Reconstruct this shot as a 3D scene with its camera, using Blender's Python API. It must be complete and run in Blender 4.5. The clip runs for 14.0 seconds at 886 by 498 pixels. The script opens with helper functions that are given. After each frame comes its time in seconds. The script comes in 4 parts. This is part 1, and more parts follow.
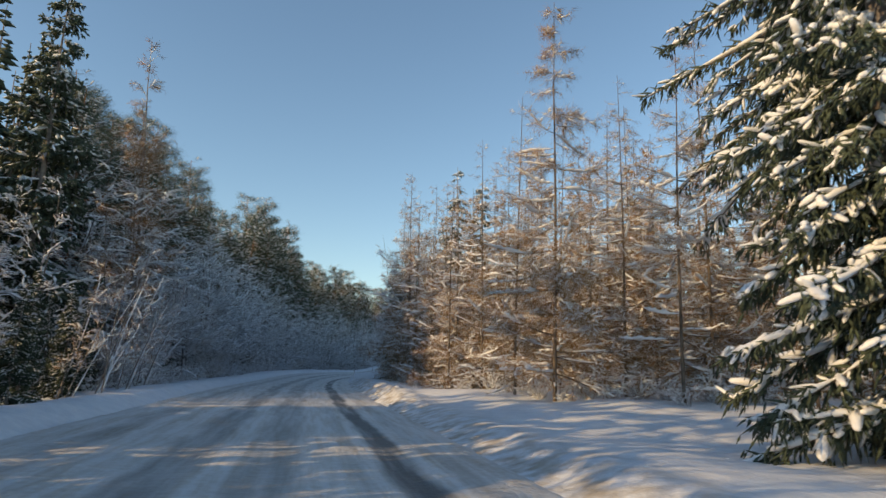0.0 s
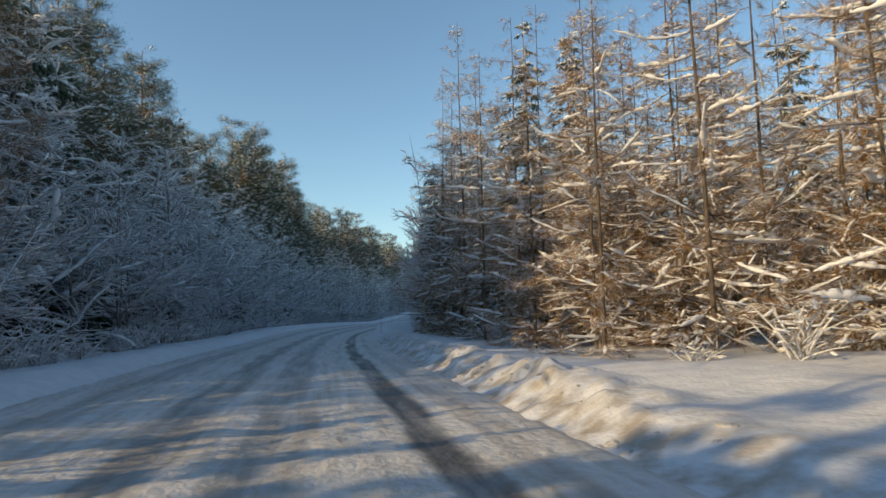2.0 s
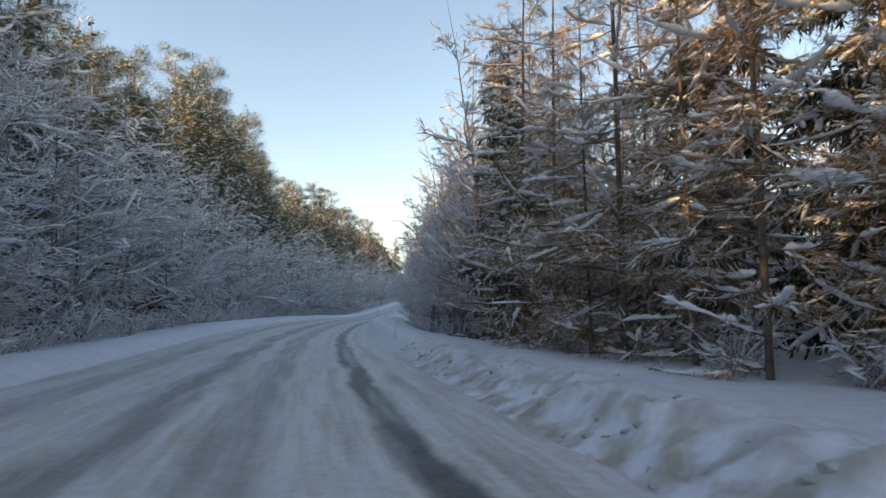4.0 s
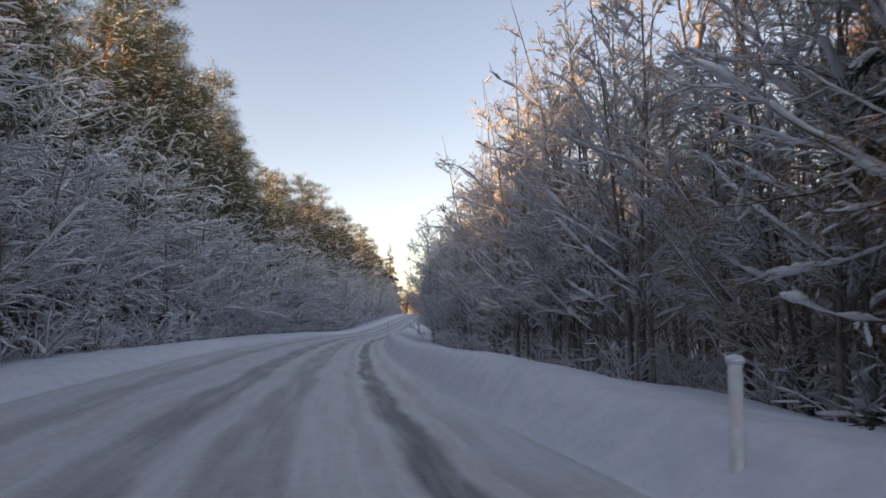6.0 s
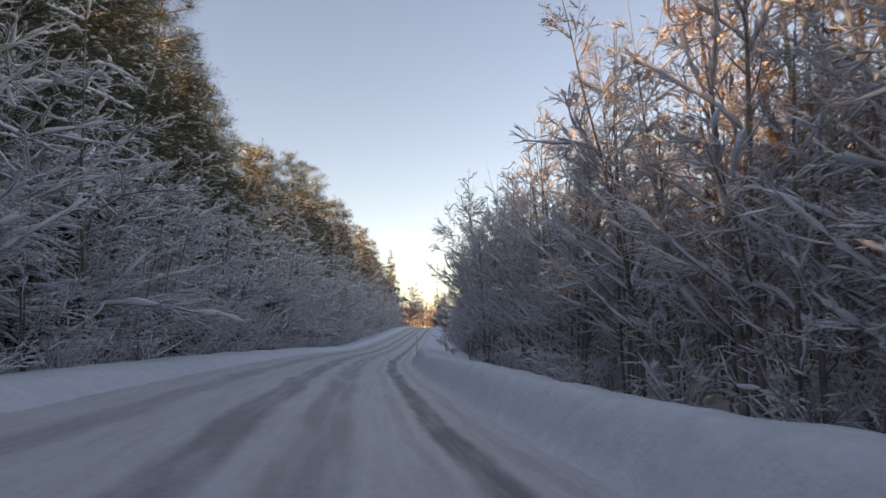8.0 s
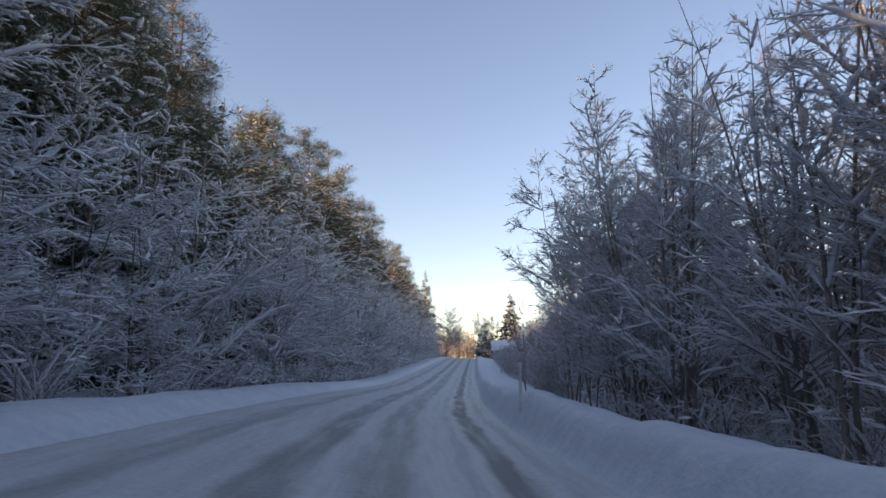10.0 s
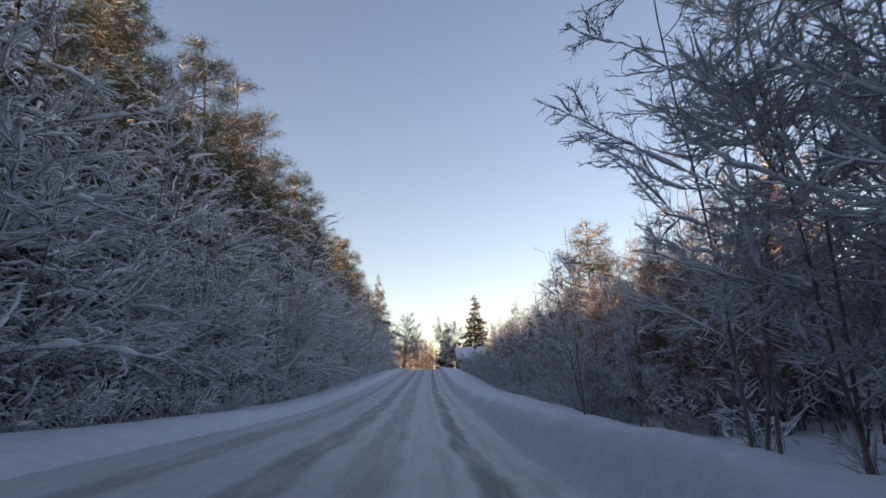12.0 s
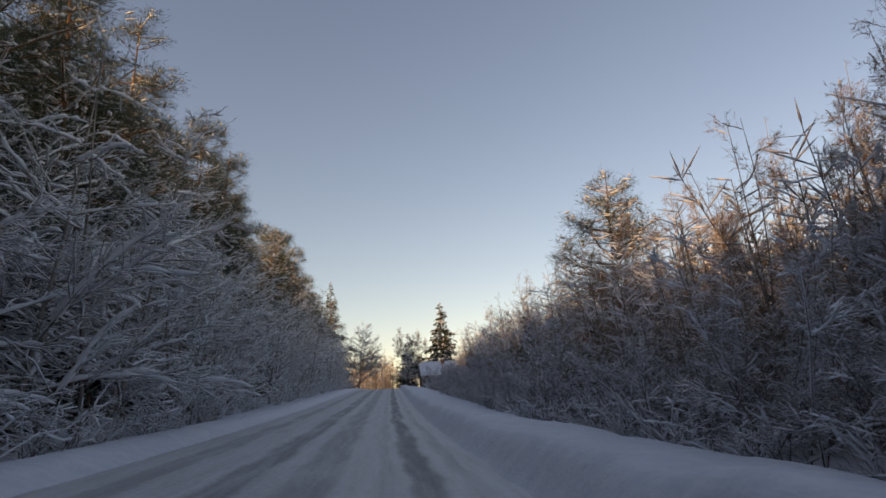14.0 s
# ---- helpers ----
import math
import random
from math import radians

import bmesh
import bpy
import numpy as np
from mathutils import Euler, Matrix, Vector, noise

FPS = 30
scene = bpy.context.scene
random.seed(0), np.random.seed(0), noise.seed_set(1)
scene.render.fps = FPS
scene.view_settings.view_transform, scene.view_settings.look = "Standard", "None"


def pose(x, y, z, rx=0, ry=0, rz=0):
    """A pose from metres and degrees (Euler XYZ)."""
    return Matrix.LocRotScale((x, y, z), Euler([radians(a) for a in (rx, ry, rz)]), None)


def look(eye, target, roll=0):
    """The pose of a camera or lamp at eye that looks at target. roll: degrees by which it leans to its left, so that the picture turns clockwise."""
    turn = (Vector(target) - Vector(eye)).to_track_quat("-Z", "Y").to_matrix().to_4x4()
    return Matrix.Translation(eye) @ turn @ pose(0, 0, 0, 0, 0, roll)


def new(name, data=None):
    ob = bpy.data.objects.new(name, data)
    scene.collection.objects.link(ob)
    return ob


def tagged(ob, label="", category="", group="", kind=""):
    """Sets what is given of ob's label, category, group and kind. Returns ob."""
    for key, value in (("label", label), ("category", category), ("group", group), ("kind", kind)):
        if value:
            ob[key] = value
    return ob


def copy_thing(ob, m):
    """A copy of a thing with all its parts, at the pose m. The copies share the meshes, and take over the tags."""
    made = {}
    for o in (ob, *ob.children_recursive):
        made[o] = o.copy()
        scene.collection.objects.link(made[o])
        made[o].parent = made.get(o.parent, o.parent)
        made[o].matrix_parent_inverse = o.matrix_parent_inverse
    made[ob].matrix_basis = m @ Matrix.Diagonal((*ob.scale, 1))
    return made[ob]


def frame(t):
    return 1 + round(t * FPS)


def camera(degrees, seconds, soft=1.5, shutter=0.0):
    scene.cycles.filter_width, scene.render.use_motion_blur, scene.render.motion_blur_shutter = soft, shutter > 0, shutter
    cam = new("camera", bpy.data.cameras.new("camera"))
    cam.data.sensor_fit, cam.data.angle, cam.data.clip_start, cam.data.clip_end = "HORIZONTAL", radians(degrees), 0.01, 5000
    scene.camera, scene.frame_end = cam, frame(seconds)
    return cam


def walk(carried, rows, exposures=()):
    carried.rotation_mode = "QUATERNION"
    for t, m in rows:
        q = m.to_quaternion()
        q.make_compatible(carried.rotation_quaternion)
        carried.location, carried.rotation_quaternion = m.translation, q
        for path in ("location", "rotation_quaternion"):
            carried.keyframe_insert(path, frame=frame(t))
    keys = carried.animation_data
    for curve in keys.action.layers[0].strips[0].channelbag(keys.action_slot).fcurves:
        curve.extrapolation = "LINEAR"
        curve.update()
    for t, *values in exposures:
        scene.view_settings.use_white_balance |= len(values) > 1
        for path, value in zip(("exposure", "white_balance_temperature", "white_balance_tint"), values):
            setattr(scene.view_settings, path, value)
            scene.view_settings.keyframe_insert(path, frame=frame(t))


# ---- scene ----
cam = camera(70.6, 14.0, soft=1.5, shutter=0.1)
PATH = [
    (0, 0.00, 0.00, 1.25, -11.43, 10.91, 1.57),
    (0.5, -0.01, 3.88, 1.25, -9.93, 8.98, -0.68),
    (1, -0.03, 7.87, 1.25, -9.53, 8.70, -0.81),
    (1.5, -0.05, 11.95, 1.25, -11.16, 7.07, -0.37),
    (2, -0.07, 16.14, 1.25, -11.17, 6.20, -0.95),
    (2.5, -0.08, 20.41, 1.25, -11.15, 5.52, -0.76),
    (3, -0.08, 24.76, 1.25, -12.42, 5.91, -1.65),
    (3.5, -0.06, 29.18, 1.25, -12.61, 5.96, 0.65),
    (4, -0.01, 33.67, 1.25, -13.89, 5.64, -0.07),
    (4.2, 0.02, 35.48, 1.25, -13.72, 4.93, -0.95),
    (6.3, 0.71, 54.95, 1.25, -15.34, 8.07, -0.85),
    (6.5, 0.82, 56.83, 1.25, -15.46, 8.65, -1.53),
    (7, 1.14, 61.56, 1.25, -16.03, 8.38, -1.25),
    (7.5, 1.51, 66.30, 1.25, -15.45, 7.69, 0.86),
    (8, 1.94, 71.05, 1.25, -15.57, 8.21, -0.37),
    (8.2, 2.14, 72.95, 1.25, -10.46, 8.98, -2.78),
    (10.3, 4.85, 92.79, 1.25, -12.84, 11.25, 0.60),
    (10.5, 5.17, 94.66, 1.25, -12.88, 11.16, -1.01),
    (11, 6.05, 99.30, 1.25, -13.30, 10.65, -0.70),
    (11.5, 7.00, 103.90, 1.25, -17.70, 11.41, -0.91),
    (12, 8.04, 108.45, 1.25, -17.13, 12.18, -1.79),
    (12.5, 9.16, 112.94, 1.25, -19.27, 13.35, -1.64),
    (13, 10.36, 117.37, 1.25, -21.21, 12.77, -2.14),
    (13.5, 11.65, 121.72, 1.25, -19.81, 13.14, -2.35),
    (14, 13.03, 126.00, 1.25, -21.01, 13.87, -3.17),
]
EXPOSURES = [(0, 0.36, 6900, 5), (1, 0.52, 7250, 4), (2, 0.33, 6600, 1), (2.5, 0.34, 6400, 1), (3, 0.58, 6850, 4), (3.5, 0.97, 7900, 10), (4, 1.2, 8700, 14), (6.3, 1.02, 9900, 27), (7, 0.95, 9900, 27), (8.2, 0.92, 9700, 26), (10.5, 0.74, 7700, 24), (12, 0.6, 8400, 24), (14, 0.25, 9400, 25)]
walk(cam, [(t, pose(x, y, z, 90 + pitch, 0, yaw) @ pose(0, 0, 0, 0, 0, roll)) for t, x, y, z, yaw, pitch, roll in PATH],
     EXPOSURES)

# ---- daylight: low winter sun from the left, clear sky ----
SUN_EL, SUN_AZ = 19.0, 74.0          # degrees; the light travels towards +x, a little towards +y
world = bpy.data.worlds.new("winter_sky")
scene.world = world
world.use_nodes = True
wn, wl = world.node_tree.nodes, world.node_tree.links
sky = wn.new("ShaderNodeTexSky")
sky.sky_type, sky.sun_disc = "NISHITA", False
sky.sun_elevation, sky.sun_rotation = radians(SUN_EL), radians(180 + SUN_AZ)
sky.air_density, sky.dust_density, sky.ozone_density = 1.05, 0.2, 2.2
wl.new(sky.outputs[0], wn["Background"].inputs[0])
wn["Background"].inputs[1].default_value = 0.15
sun = new("sun", bpy.data.lights.new("sun", "SUN"))
sun.data.energy, sun.data.angle, sun.data.color = 3.6, radians(0.6), (1.0, 0.68, 0.35)
to = Vector((math.sin(radians(SUN_AZ)) * math.cos(radians(SUN_EL)), math.cos(radians(SUN_AZ)) * math.cos(radians(SUN_EL)), -math.sin(radians(SUN_EL))))
sun.matrix_world = look((-60, 0, 40), Vector((-60, 0, 40)) + to)


# ---- materials ----
def material(name, dark, light, scale=6.0, rough=0.8, bump=0.2, fine=60.0, vary=0.15, coords="Object", spec=0.3):
    """A mottled surface: two tones mixed by two sizes of noise, fine relief, and a change of tone from thing to thing."""
    m = bpy.data.materials.new(name)
    m.use_nodes = True
    n, l = m.node_tree.nodes, m.node_tree.links
    b = n["Principled BSDF"]
    b.inputs["Roughness"].default_value = rough
    b.inputs["Specular IOR Level"].default_value = spec
    tc = n.new("ShaderNodeTexCoord")
    big, small = n.new("ShaderNodeTexNoise"), n.new("ShaderNodeTexNoise")
    big.inputs["Scale"].default_value, small.inputs["Scale"].default_value = scale, fine
    big.inputs["Detail"].default_value, small.inputs["Detail"].default_value = 4, 2
    for t in (big, small):
        l.new(tc.outputs[coords], t.inputs["Vector"])
    add = n.new("ShaderNodeMath")
    add.operation = "MULTIPLY_ADD"
    add.inputs[1].default_value = 0.4
    l.new(small.outputs["Fac"], add.inputs[0])
    l.new(big.outputs["Fac"], add.inputs[2])
    ramp = n.new("ShaderNodeMapRange")
    ramp.inputs["From Min"].default_value, ramp.inputs["From Max"].default_value = 0.5, 0.95
    l.new(add.outputs[0], ramp.inputs["Value"])
    mix = n.new("ShaderNodeMix")
    mix.data_type = "RGBA"
    mix.inputs["A"].default_value, mix.inputs["B"].default_value = (*dark, 1), (*light, 1)
    l.new(ramp.outputs[0], mix.inputs["Factor"])
    info, hsv, val = n.new("ShaderNodeObjectInfo"), n.new("ShaderNodeHueSaturation"), n.new("ShaderNodeMapRange")
    val.inputs["To Min"].default_value, val.inputs["To Max"].default_value = 1 - vary, 1 + vary
    l.new(info.outputs["Random"], val.inputs["Value"])
    l.new(val.outputs[0], hsv.inputs["Value"])
    l.new(mix.outputs["Result"], hsv.inputs["Color"])
    l.new(hsv.outputs[0], b.inputs["Base Color"])
    bp = n.new("ShaderNodeBump")
    bp.inputs["Strength"].default_value, bp.inputs["Distance"].default_value = bump, 0.05
    l.new(add.outputs[0], bp.inputs["Height"])
    l.new(bp.outputs[0], b.inputs["Normal"])
    return m


SNOW = material("snow", (0.6, 0.63, 0.68), (0.73, 0.745, 0.775), 3.0, 0.65, 0.7, 16, 0.04)
BRANCH_SNOW = material("branch_snow", (0.7, 0.72, 0.76), (0.84, 0.85, 0.87), 2.0, 0.7, 0.4, 25, 0.05)
LARCH_BARK = material("larch_bark", (0.06, 0.05, 0.043), (0.2, 0.155, 0.12), 4, 0.9, 0.6, 40)
LARCH_TWIG = material("larch_twig", (0.2, 0.115, 0.05), (0.44, 0.265, 0.11), 3, 0.9, 0.2, 30)
DARK_BARK = material("dark_bark", (0.14, 0.122, 0.112), (0.33, 0.29, 0.26), 4, 0.9, 0.6, 40)
DARK_TWIG = material("dark_twig", (0.18, 0.155, 0.145), (0.37, 0.325, 0.3), 3, 0.9, 0.2, 30)
# Rime-grey twigs, paled further to stand in for haze in the woods.
RIMED_TWIG = material("rimed_twig", (0.22, 0.19, 0.18), (0.45, 0.41, 0.4), 3, 0.9, 0.2, 30)
RED_TWIG = material("birch_twig", (0.2, 0.115, 0.06), (0.43, 0.265, 0.135), 3, 0.9, 0.2, 30)
PINE_BARK = material("pine_bark", (0.12, 0.07, 0.045), (0.36, 0.19, 0.1), 3, 0.9, 0.6, 30)
BIRCH_BARK = material("birch_bark", (0.12, 0.11, 0.1), (0.68, 0.66, 0.62), 9, 0.7, 0.3, 30)
SPRUCE_NEEDLE = material("spruce_needle", (0.04, 0.056, 0.042), (0.085, 0.108, 0.068), 5, 0.8, 0.3, 60)
PINE_NEEDLE = material("pine_needle", (0.042, 0.06, 0.042), (0.09, 0.115, 0.074), 5, 0.8, 0.3, 60)


# ---- the lie of the land ----
ROAD_Y = (-400, -40, 0, 20, 40, 60, 75, 90, 106, 120, 133, 149, 189, 240, 300, 420, 900)
ROAD_X = (-40, 0.3, 0.2, 0.05, -0.05, 0.95, 2.6, 4.7, 7.4, 10.8, 14.4, 18.6, 29.8, 44.2, 64, 150, 560)
_yy = np.arange(-400, 900, 1.0)
_xx = np.interp(_yy, ROAD_Y, ROAD_X)
_k = np.exp(-0.5 * (np.arange(-18, 19) / 6.0) ** 2)
_xx[18:-18] = np.convolve(_xx, _k / _k.sum(), "valid")


def smooth(a, b, v):
    u = np.clip((np.asarray(v, float) - a) / (b - a), 0, 1)
    return u * u * (3 - 2 * u)


def road_x(y):
    return np.interp(y, _yy, _xx)


def road_rise(y):
    return 4.8 * smooth(115, 265, y) - 1.2 * smooth(262, 420, y)


_lat = np.random.RandomState(5).rand(64, 64)


def lumps(x, y, size):
    """Smooth value noise, 0 to 1."""
    u, v = np.asarray(x, float) / size, np.asarray(y, float) / size
    i, j = np.floor(u).astype(int), np.floor(v).astype(int)
    a, b = smooth(0, 1, u - i), smooth(0, 1, v - j)
    g = lambda p, q: _lat[p % 64, q % 64]
    return (g(i, j) * (1 - a) + g(i + 1, j) * a) * (1 - b) + (g(i, j + 1) * (1 - a) + g(i + 1, j + 1) * a) * b


def road_top(lat, y):
    camber = 0.07 * smooth(48, 82, y) - 0.06 * smooth(116, 140, y)
    ruts = sum(d * np.exp(-((lat - c) / w) ** 2) for c, w, d in ((1.1, 0.2, 0.035), (-0.6, 0.32, 0.03), (-1.8, 0.25, 0.025), (-3.6, 0.3, 0.02)))
    return road_rise(y) - camber * np.clip(lat, -6.5, 4.5) - ruts + 0.02 * np.sin(y * 9 + 2.5 * lumps(lat * 0.5, y, 2.0) * 3) * smooth(14, 20, y) * (1 - smooth(36, 44, y)) * lumps(lat, y, 3.0) + 0.03 * (lumps(lat * 2, y, 0.7) - 0.5) + 0.02 * (lumps(lat, y * 2, 0.35) - 0.5)


def land(lat, y):
    """Height of the snow beside the road, by the distance from the road's axis."""
    lat, y = np.asarray(lat, float), np.asarray(y, float)
    curve = smooth(50, 66, y)
    open_side = 1 - smooth(17, 26, y)
    left = 0.27 * smooth(-4.7, -5.6, lat) - 0.22 * smooth(-5.9, -8.0, lat) + 0.22 * (lumps(lat, y + 7, 2.6) - 0.45) * smooth(-5.6, -7.2, lat)
    left = left + (0.1 * (lumps(lat, y, 1.4) - 0.5) + 0.07 * (lumps(lat, y + 5, 0.5) - 0.5)) * np.exp(-((lat + 5.3) / 0.7) ** 2)
    late = smooth(118, 140, y)
    ridge = (0.36 - 0.14 * open_side + 0.42 * curve - 0.28 * late) * smooth(2.5 - 0.4 * curve, 3.6 - 0.7 * curve, lat)
    ridge = ridge - (0.12 + 0.06 * open_side + 0.45 * curve - 0.2 * late) * smooth(3.9 - 0.7 * curve, 6.4 - 0.6 * curve, lat)
    drop = -(0.65 * curve) * smooth(5.6, 8.2, lat)
    rough = smooth(21, 24, y) * (1 - smooth(46, 52, y))
    clod = rough * np.exp(-((lat - 3.25) / 0.65) ** 2) * (0.24 * np.maximum(0, lumps(lat * 1.2, y, 0.6) - 0.38) + 0.34 * np.maximum(0, lumps(lat + 9, y, 0.27) - 0.42) + 0.12 * np.maximum(0, lumps(lat, y + 4, 1.7) - 0.3) - 0.02)
    crest = (0.16 * (lumps(lat * 0.9, y, 1.5) - 0.5) + 0.1 * (lumps(lat, y + 3, 0.6) - 0.5)) * smooth(52, 62, y) * np.exp(-((lat - 3.0) / 0.9) ** 2)
    mound = 0.26 * np.exp(-((lat - 3.0) / 0.7) ** 2 - ((y - 105.4) / 2.4) ** 2)
    right = ridge + drop + clod + crest + mound + 0.22 * (lumps(lat, y, 2.1) - 0.45) * smooth(3.4, 5.2, lat)
    shelf = 0.4 * smooth(3.9, 6.2, lat) * smooth(9, 15, y) * (1 - smooth(23, 29, y))
    far = (lumps(lat, y, 60) - 0.5) * 3 * smooth(60, 140, np.abs(lat))
    return road_top(lat, y) * 1.0 + left + right + shelf + far - 0.07 * (1 - smooth(3.3, 4.2, np.abs(lat + 1.2)))


def spot(lat, y, sink=0.06):
    return Vector((float(road_x(y) + lat), float(y), float(land(lat, y)) - sink))


def lat_of(x, y):
    return x - float(road_x(y))


def mesh_of(name, verts, faces, mat, even=True):
    me = bpy.data.meshes.new(name)
    me.from_pydata(verts, [], faces)
    me.materials.append(mat)
    if even:
        me.polygons.foreach_set("use_smooth", np.ones(len(me.polygons), bool))
    me.update()
    return me


def sheet(name, lats, ys, height, mat, label, category):
    L, Y = np.meshgrid(lats, ys)
    v = np.stack([road_x(Y) + L, Y, height(L, Y)], -1).reshape(-1, 3)
    w, i = len(lats), np.arange(len(ys) - 1)[:, None] * len(lats) + np.arange(len(lats) - 1)
    i = i.ravel()
    f = np.stack([i, i + 1, i + w + 1, i + w], -1)
    me = mesh_of(name, v, f, mat)
    uv = me.uv_layers.new(name="along")
    idx = np.empty(len(me.loops), np.int32)
    me.loops.foreach_get("vertex_index", idx)
    uv.data.foreach_set("uv", np.stack([L.ravel()[idx], Y.ravel()[idx]], -1).astype(np.float32).ravel())
    return tagged(new(name, me), label, category, kind="structure")


def road_material():
    """Packed snow, sanded and grey where wheels run, with dark bared asphalt in the ruts."""
    m = bpy.data.materials.new("packed_snow")
    m.use_nodes = True
    n, l = m.node_tree.nodes, m.node_tree.links
    b = n["Principled BSDF"]

    def node(kind, **inputs):
        x = n.new("ShaderNode" + kind)
        for k, v in inputs.items():
            x.inputs[k.replace("_", " ")].default_value = v
        return x

    def maths(op, a, c):
        x = n.new("ShaderNodeMath")
        x.operation = op
        for s, v in zip(x.inputs, (a, c)):
            if isinstance(v, (int, float)):
                s.default_value = v
            else:
                l.new(v, s)
        return x.outputs[0]

    uvn = n.new("ShaderNodeUVMap")
    uvn.uv_map = "along"
    sep = n.new("ShaderNodeSeparateXYZ")
    l.new(uvn.outputs[0], sep.inputs[0])
    stretch = n.new("ShaderNodeMapping")
    stretch.inputs["Scale"].default_value = (3.0, 0.28, 1)
    l.new(uvn.outputs[0], stretch.inputs["Vector"])
    streak, grain, patch = node("TexNoise", Scale=1.0, Detail=5.0), node("TexNoise", Scale=7.0, Detail=6.0), node("TexNoise", Scale=0.35, Detail=3.0)
    l.new(stretch.outputs[0], streak.inputs["Vector"])
    for t in (grain, patch):
        l.new(uvn.outputs[0], t.inputs["Vector"])
    wander = maths("MULTIPLY", maths("SUBTRACT", patch.outputs["Fac"], 0.5), 0.5)
    lat = maths("ADD", sep.outputs[0], wander)

    def rut(c, w, strength):
        off = maths("DIVIDE", maths("ABSOLUTE", maths("SUBTRACT", lat, c), 0), w)
        soft = node("MapRange", From_Min=1.25, From_Max=0.55)
        soft.interpolation_type = "SMOOTHSTEP"
        l.new(off, soft.inputs["Value"])
        return maths("MULTIPLY", soft.outputs[0], strength)

    fade = node("MapRange", From_Min=40.0, From_Max=75.0, To_Min=1.0, To_Max=0.8)
    l.new(sep.outputs[1], fade.inputs["Value"])
    wheel = maths("MULTIPLY", rut(1.1, 0.26, 0.95), fade.outputs[0])
    for c, w, s in ((-0.6, 0.42, 0.42), (-1.8, 0.36, 0.55), (-3.6, 0.34, 0.35), (0.55, 0.12, 0.18), (1.75, 0.14, 0.22)):
        wheel = maths("MAXIMUM", wheel, rut(c, w, s))
    worn = node("MapRange", From_Min=0.3, From_Max=0.55, To_Min=0.45)
    l.new(streak.outputs["Fac"], worn.inputs["Value"])
    wheel = maths("MULTIPLY", wheel, worn.outputs[0])
    thin = n.new("ShaderNodeMapping")
    thin.inputs["Scale"].default_value = (9.0, 0.5, 1)
    l.new(uvn.outputs[0], thin.inputs["Vector"])
    scuff = node("TexNoise", Scale=1.0, Detail=4.0)
    l.new(thin.outputs[0], scuff.inputs["Vector"])
    dirt = node("MapRange", From_Min=0.44, From_Max=0.66, To_Max=0.95)
    l.new(maths("ADD", maths("MULTIPLY", streak.outputs["Fac"], 0.4), maths("ADD", maths("MULTIPLY", grain.outputs["Fac"], 0.25), maths("MULTIPLY", scuff.outputs["Fac"], 0.35))), dirt.inputs["Value"])
    # Heavier dirt before y 38 also dims and warms the sunlit stretch by colour.
    clean = node("MapRange", From_Min=38.0, From_Max=60.0, To_Min=1.0, To_Max=0.5)
    l.new(sep.outputs[1], clean.inputs["Value"])
    sanded = maths("MULTIPLY", dirt.outputs[0], clean.outputs[0])
    a, c = n.new("ShaderNodeMix"), n.new("ShaderNodeMix")
    for x in (a, c):
        x.data_type = "RGBA"
    a.inputs["A"].default_value, a.inputs["B"].default_value = (0.6, 0.605, 0.61, 1), (0.37, 0.325, 0.265, 1)
    c.inputs["B"].default_value = (0.07, 0.072, 0.075, 1)
    l.new(sanded, a.inputs["Factor"])
    l.new(a.outputs["Result"], c.inputs["A"])
    l.new(wheel, c.inputs["Factor"])
    l.new(c.outputs["Result"], b.inputs["Base Color"])
    b.inputs["Roughness"].default_value = 0.6
    bp = node("Bump", Strength=0.8, Distance=0.05)
    l.new(maths("ADD", grain.outputs["Fac"], maths("MULTIPLY", streak.outputs["Fac"], 0.8)), bp.inputs["Height"])
    l.new(bp.outputs[0], b.inputs["Normal"])
    return m


lat_fine = np.concatenate([[-400, -200, -120, -80, -55, -40, -30, -24, -20, -17, -14.5], np.arange(-12.5, -9, 0.5), np.arange(-9, -4.4, 0.22), [-4, -2, 0, 1.2], np.arange(1.9, 4.7, 0.11), np.arange(4.7, 9, 0.2), np.arange(9, 15, 0.5), [16, 18, 21, 25, 30, 40, 55, 80, 120, 200, 400]])
y_fine = np.concatenate([[-300, -150, -80, -50, -35, -25, -18], np.arange(-12, 20, 0.22), np.arange(20, 52, 0.12), np.arange(52, 60, 0.22), np.arange(60, 150, 0.35), np.arange(150, 280, 1.2), [285, 300, 330, 370, 420, 500, 600, 700, 850]])


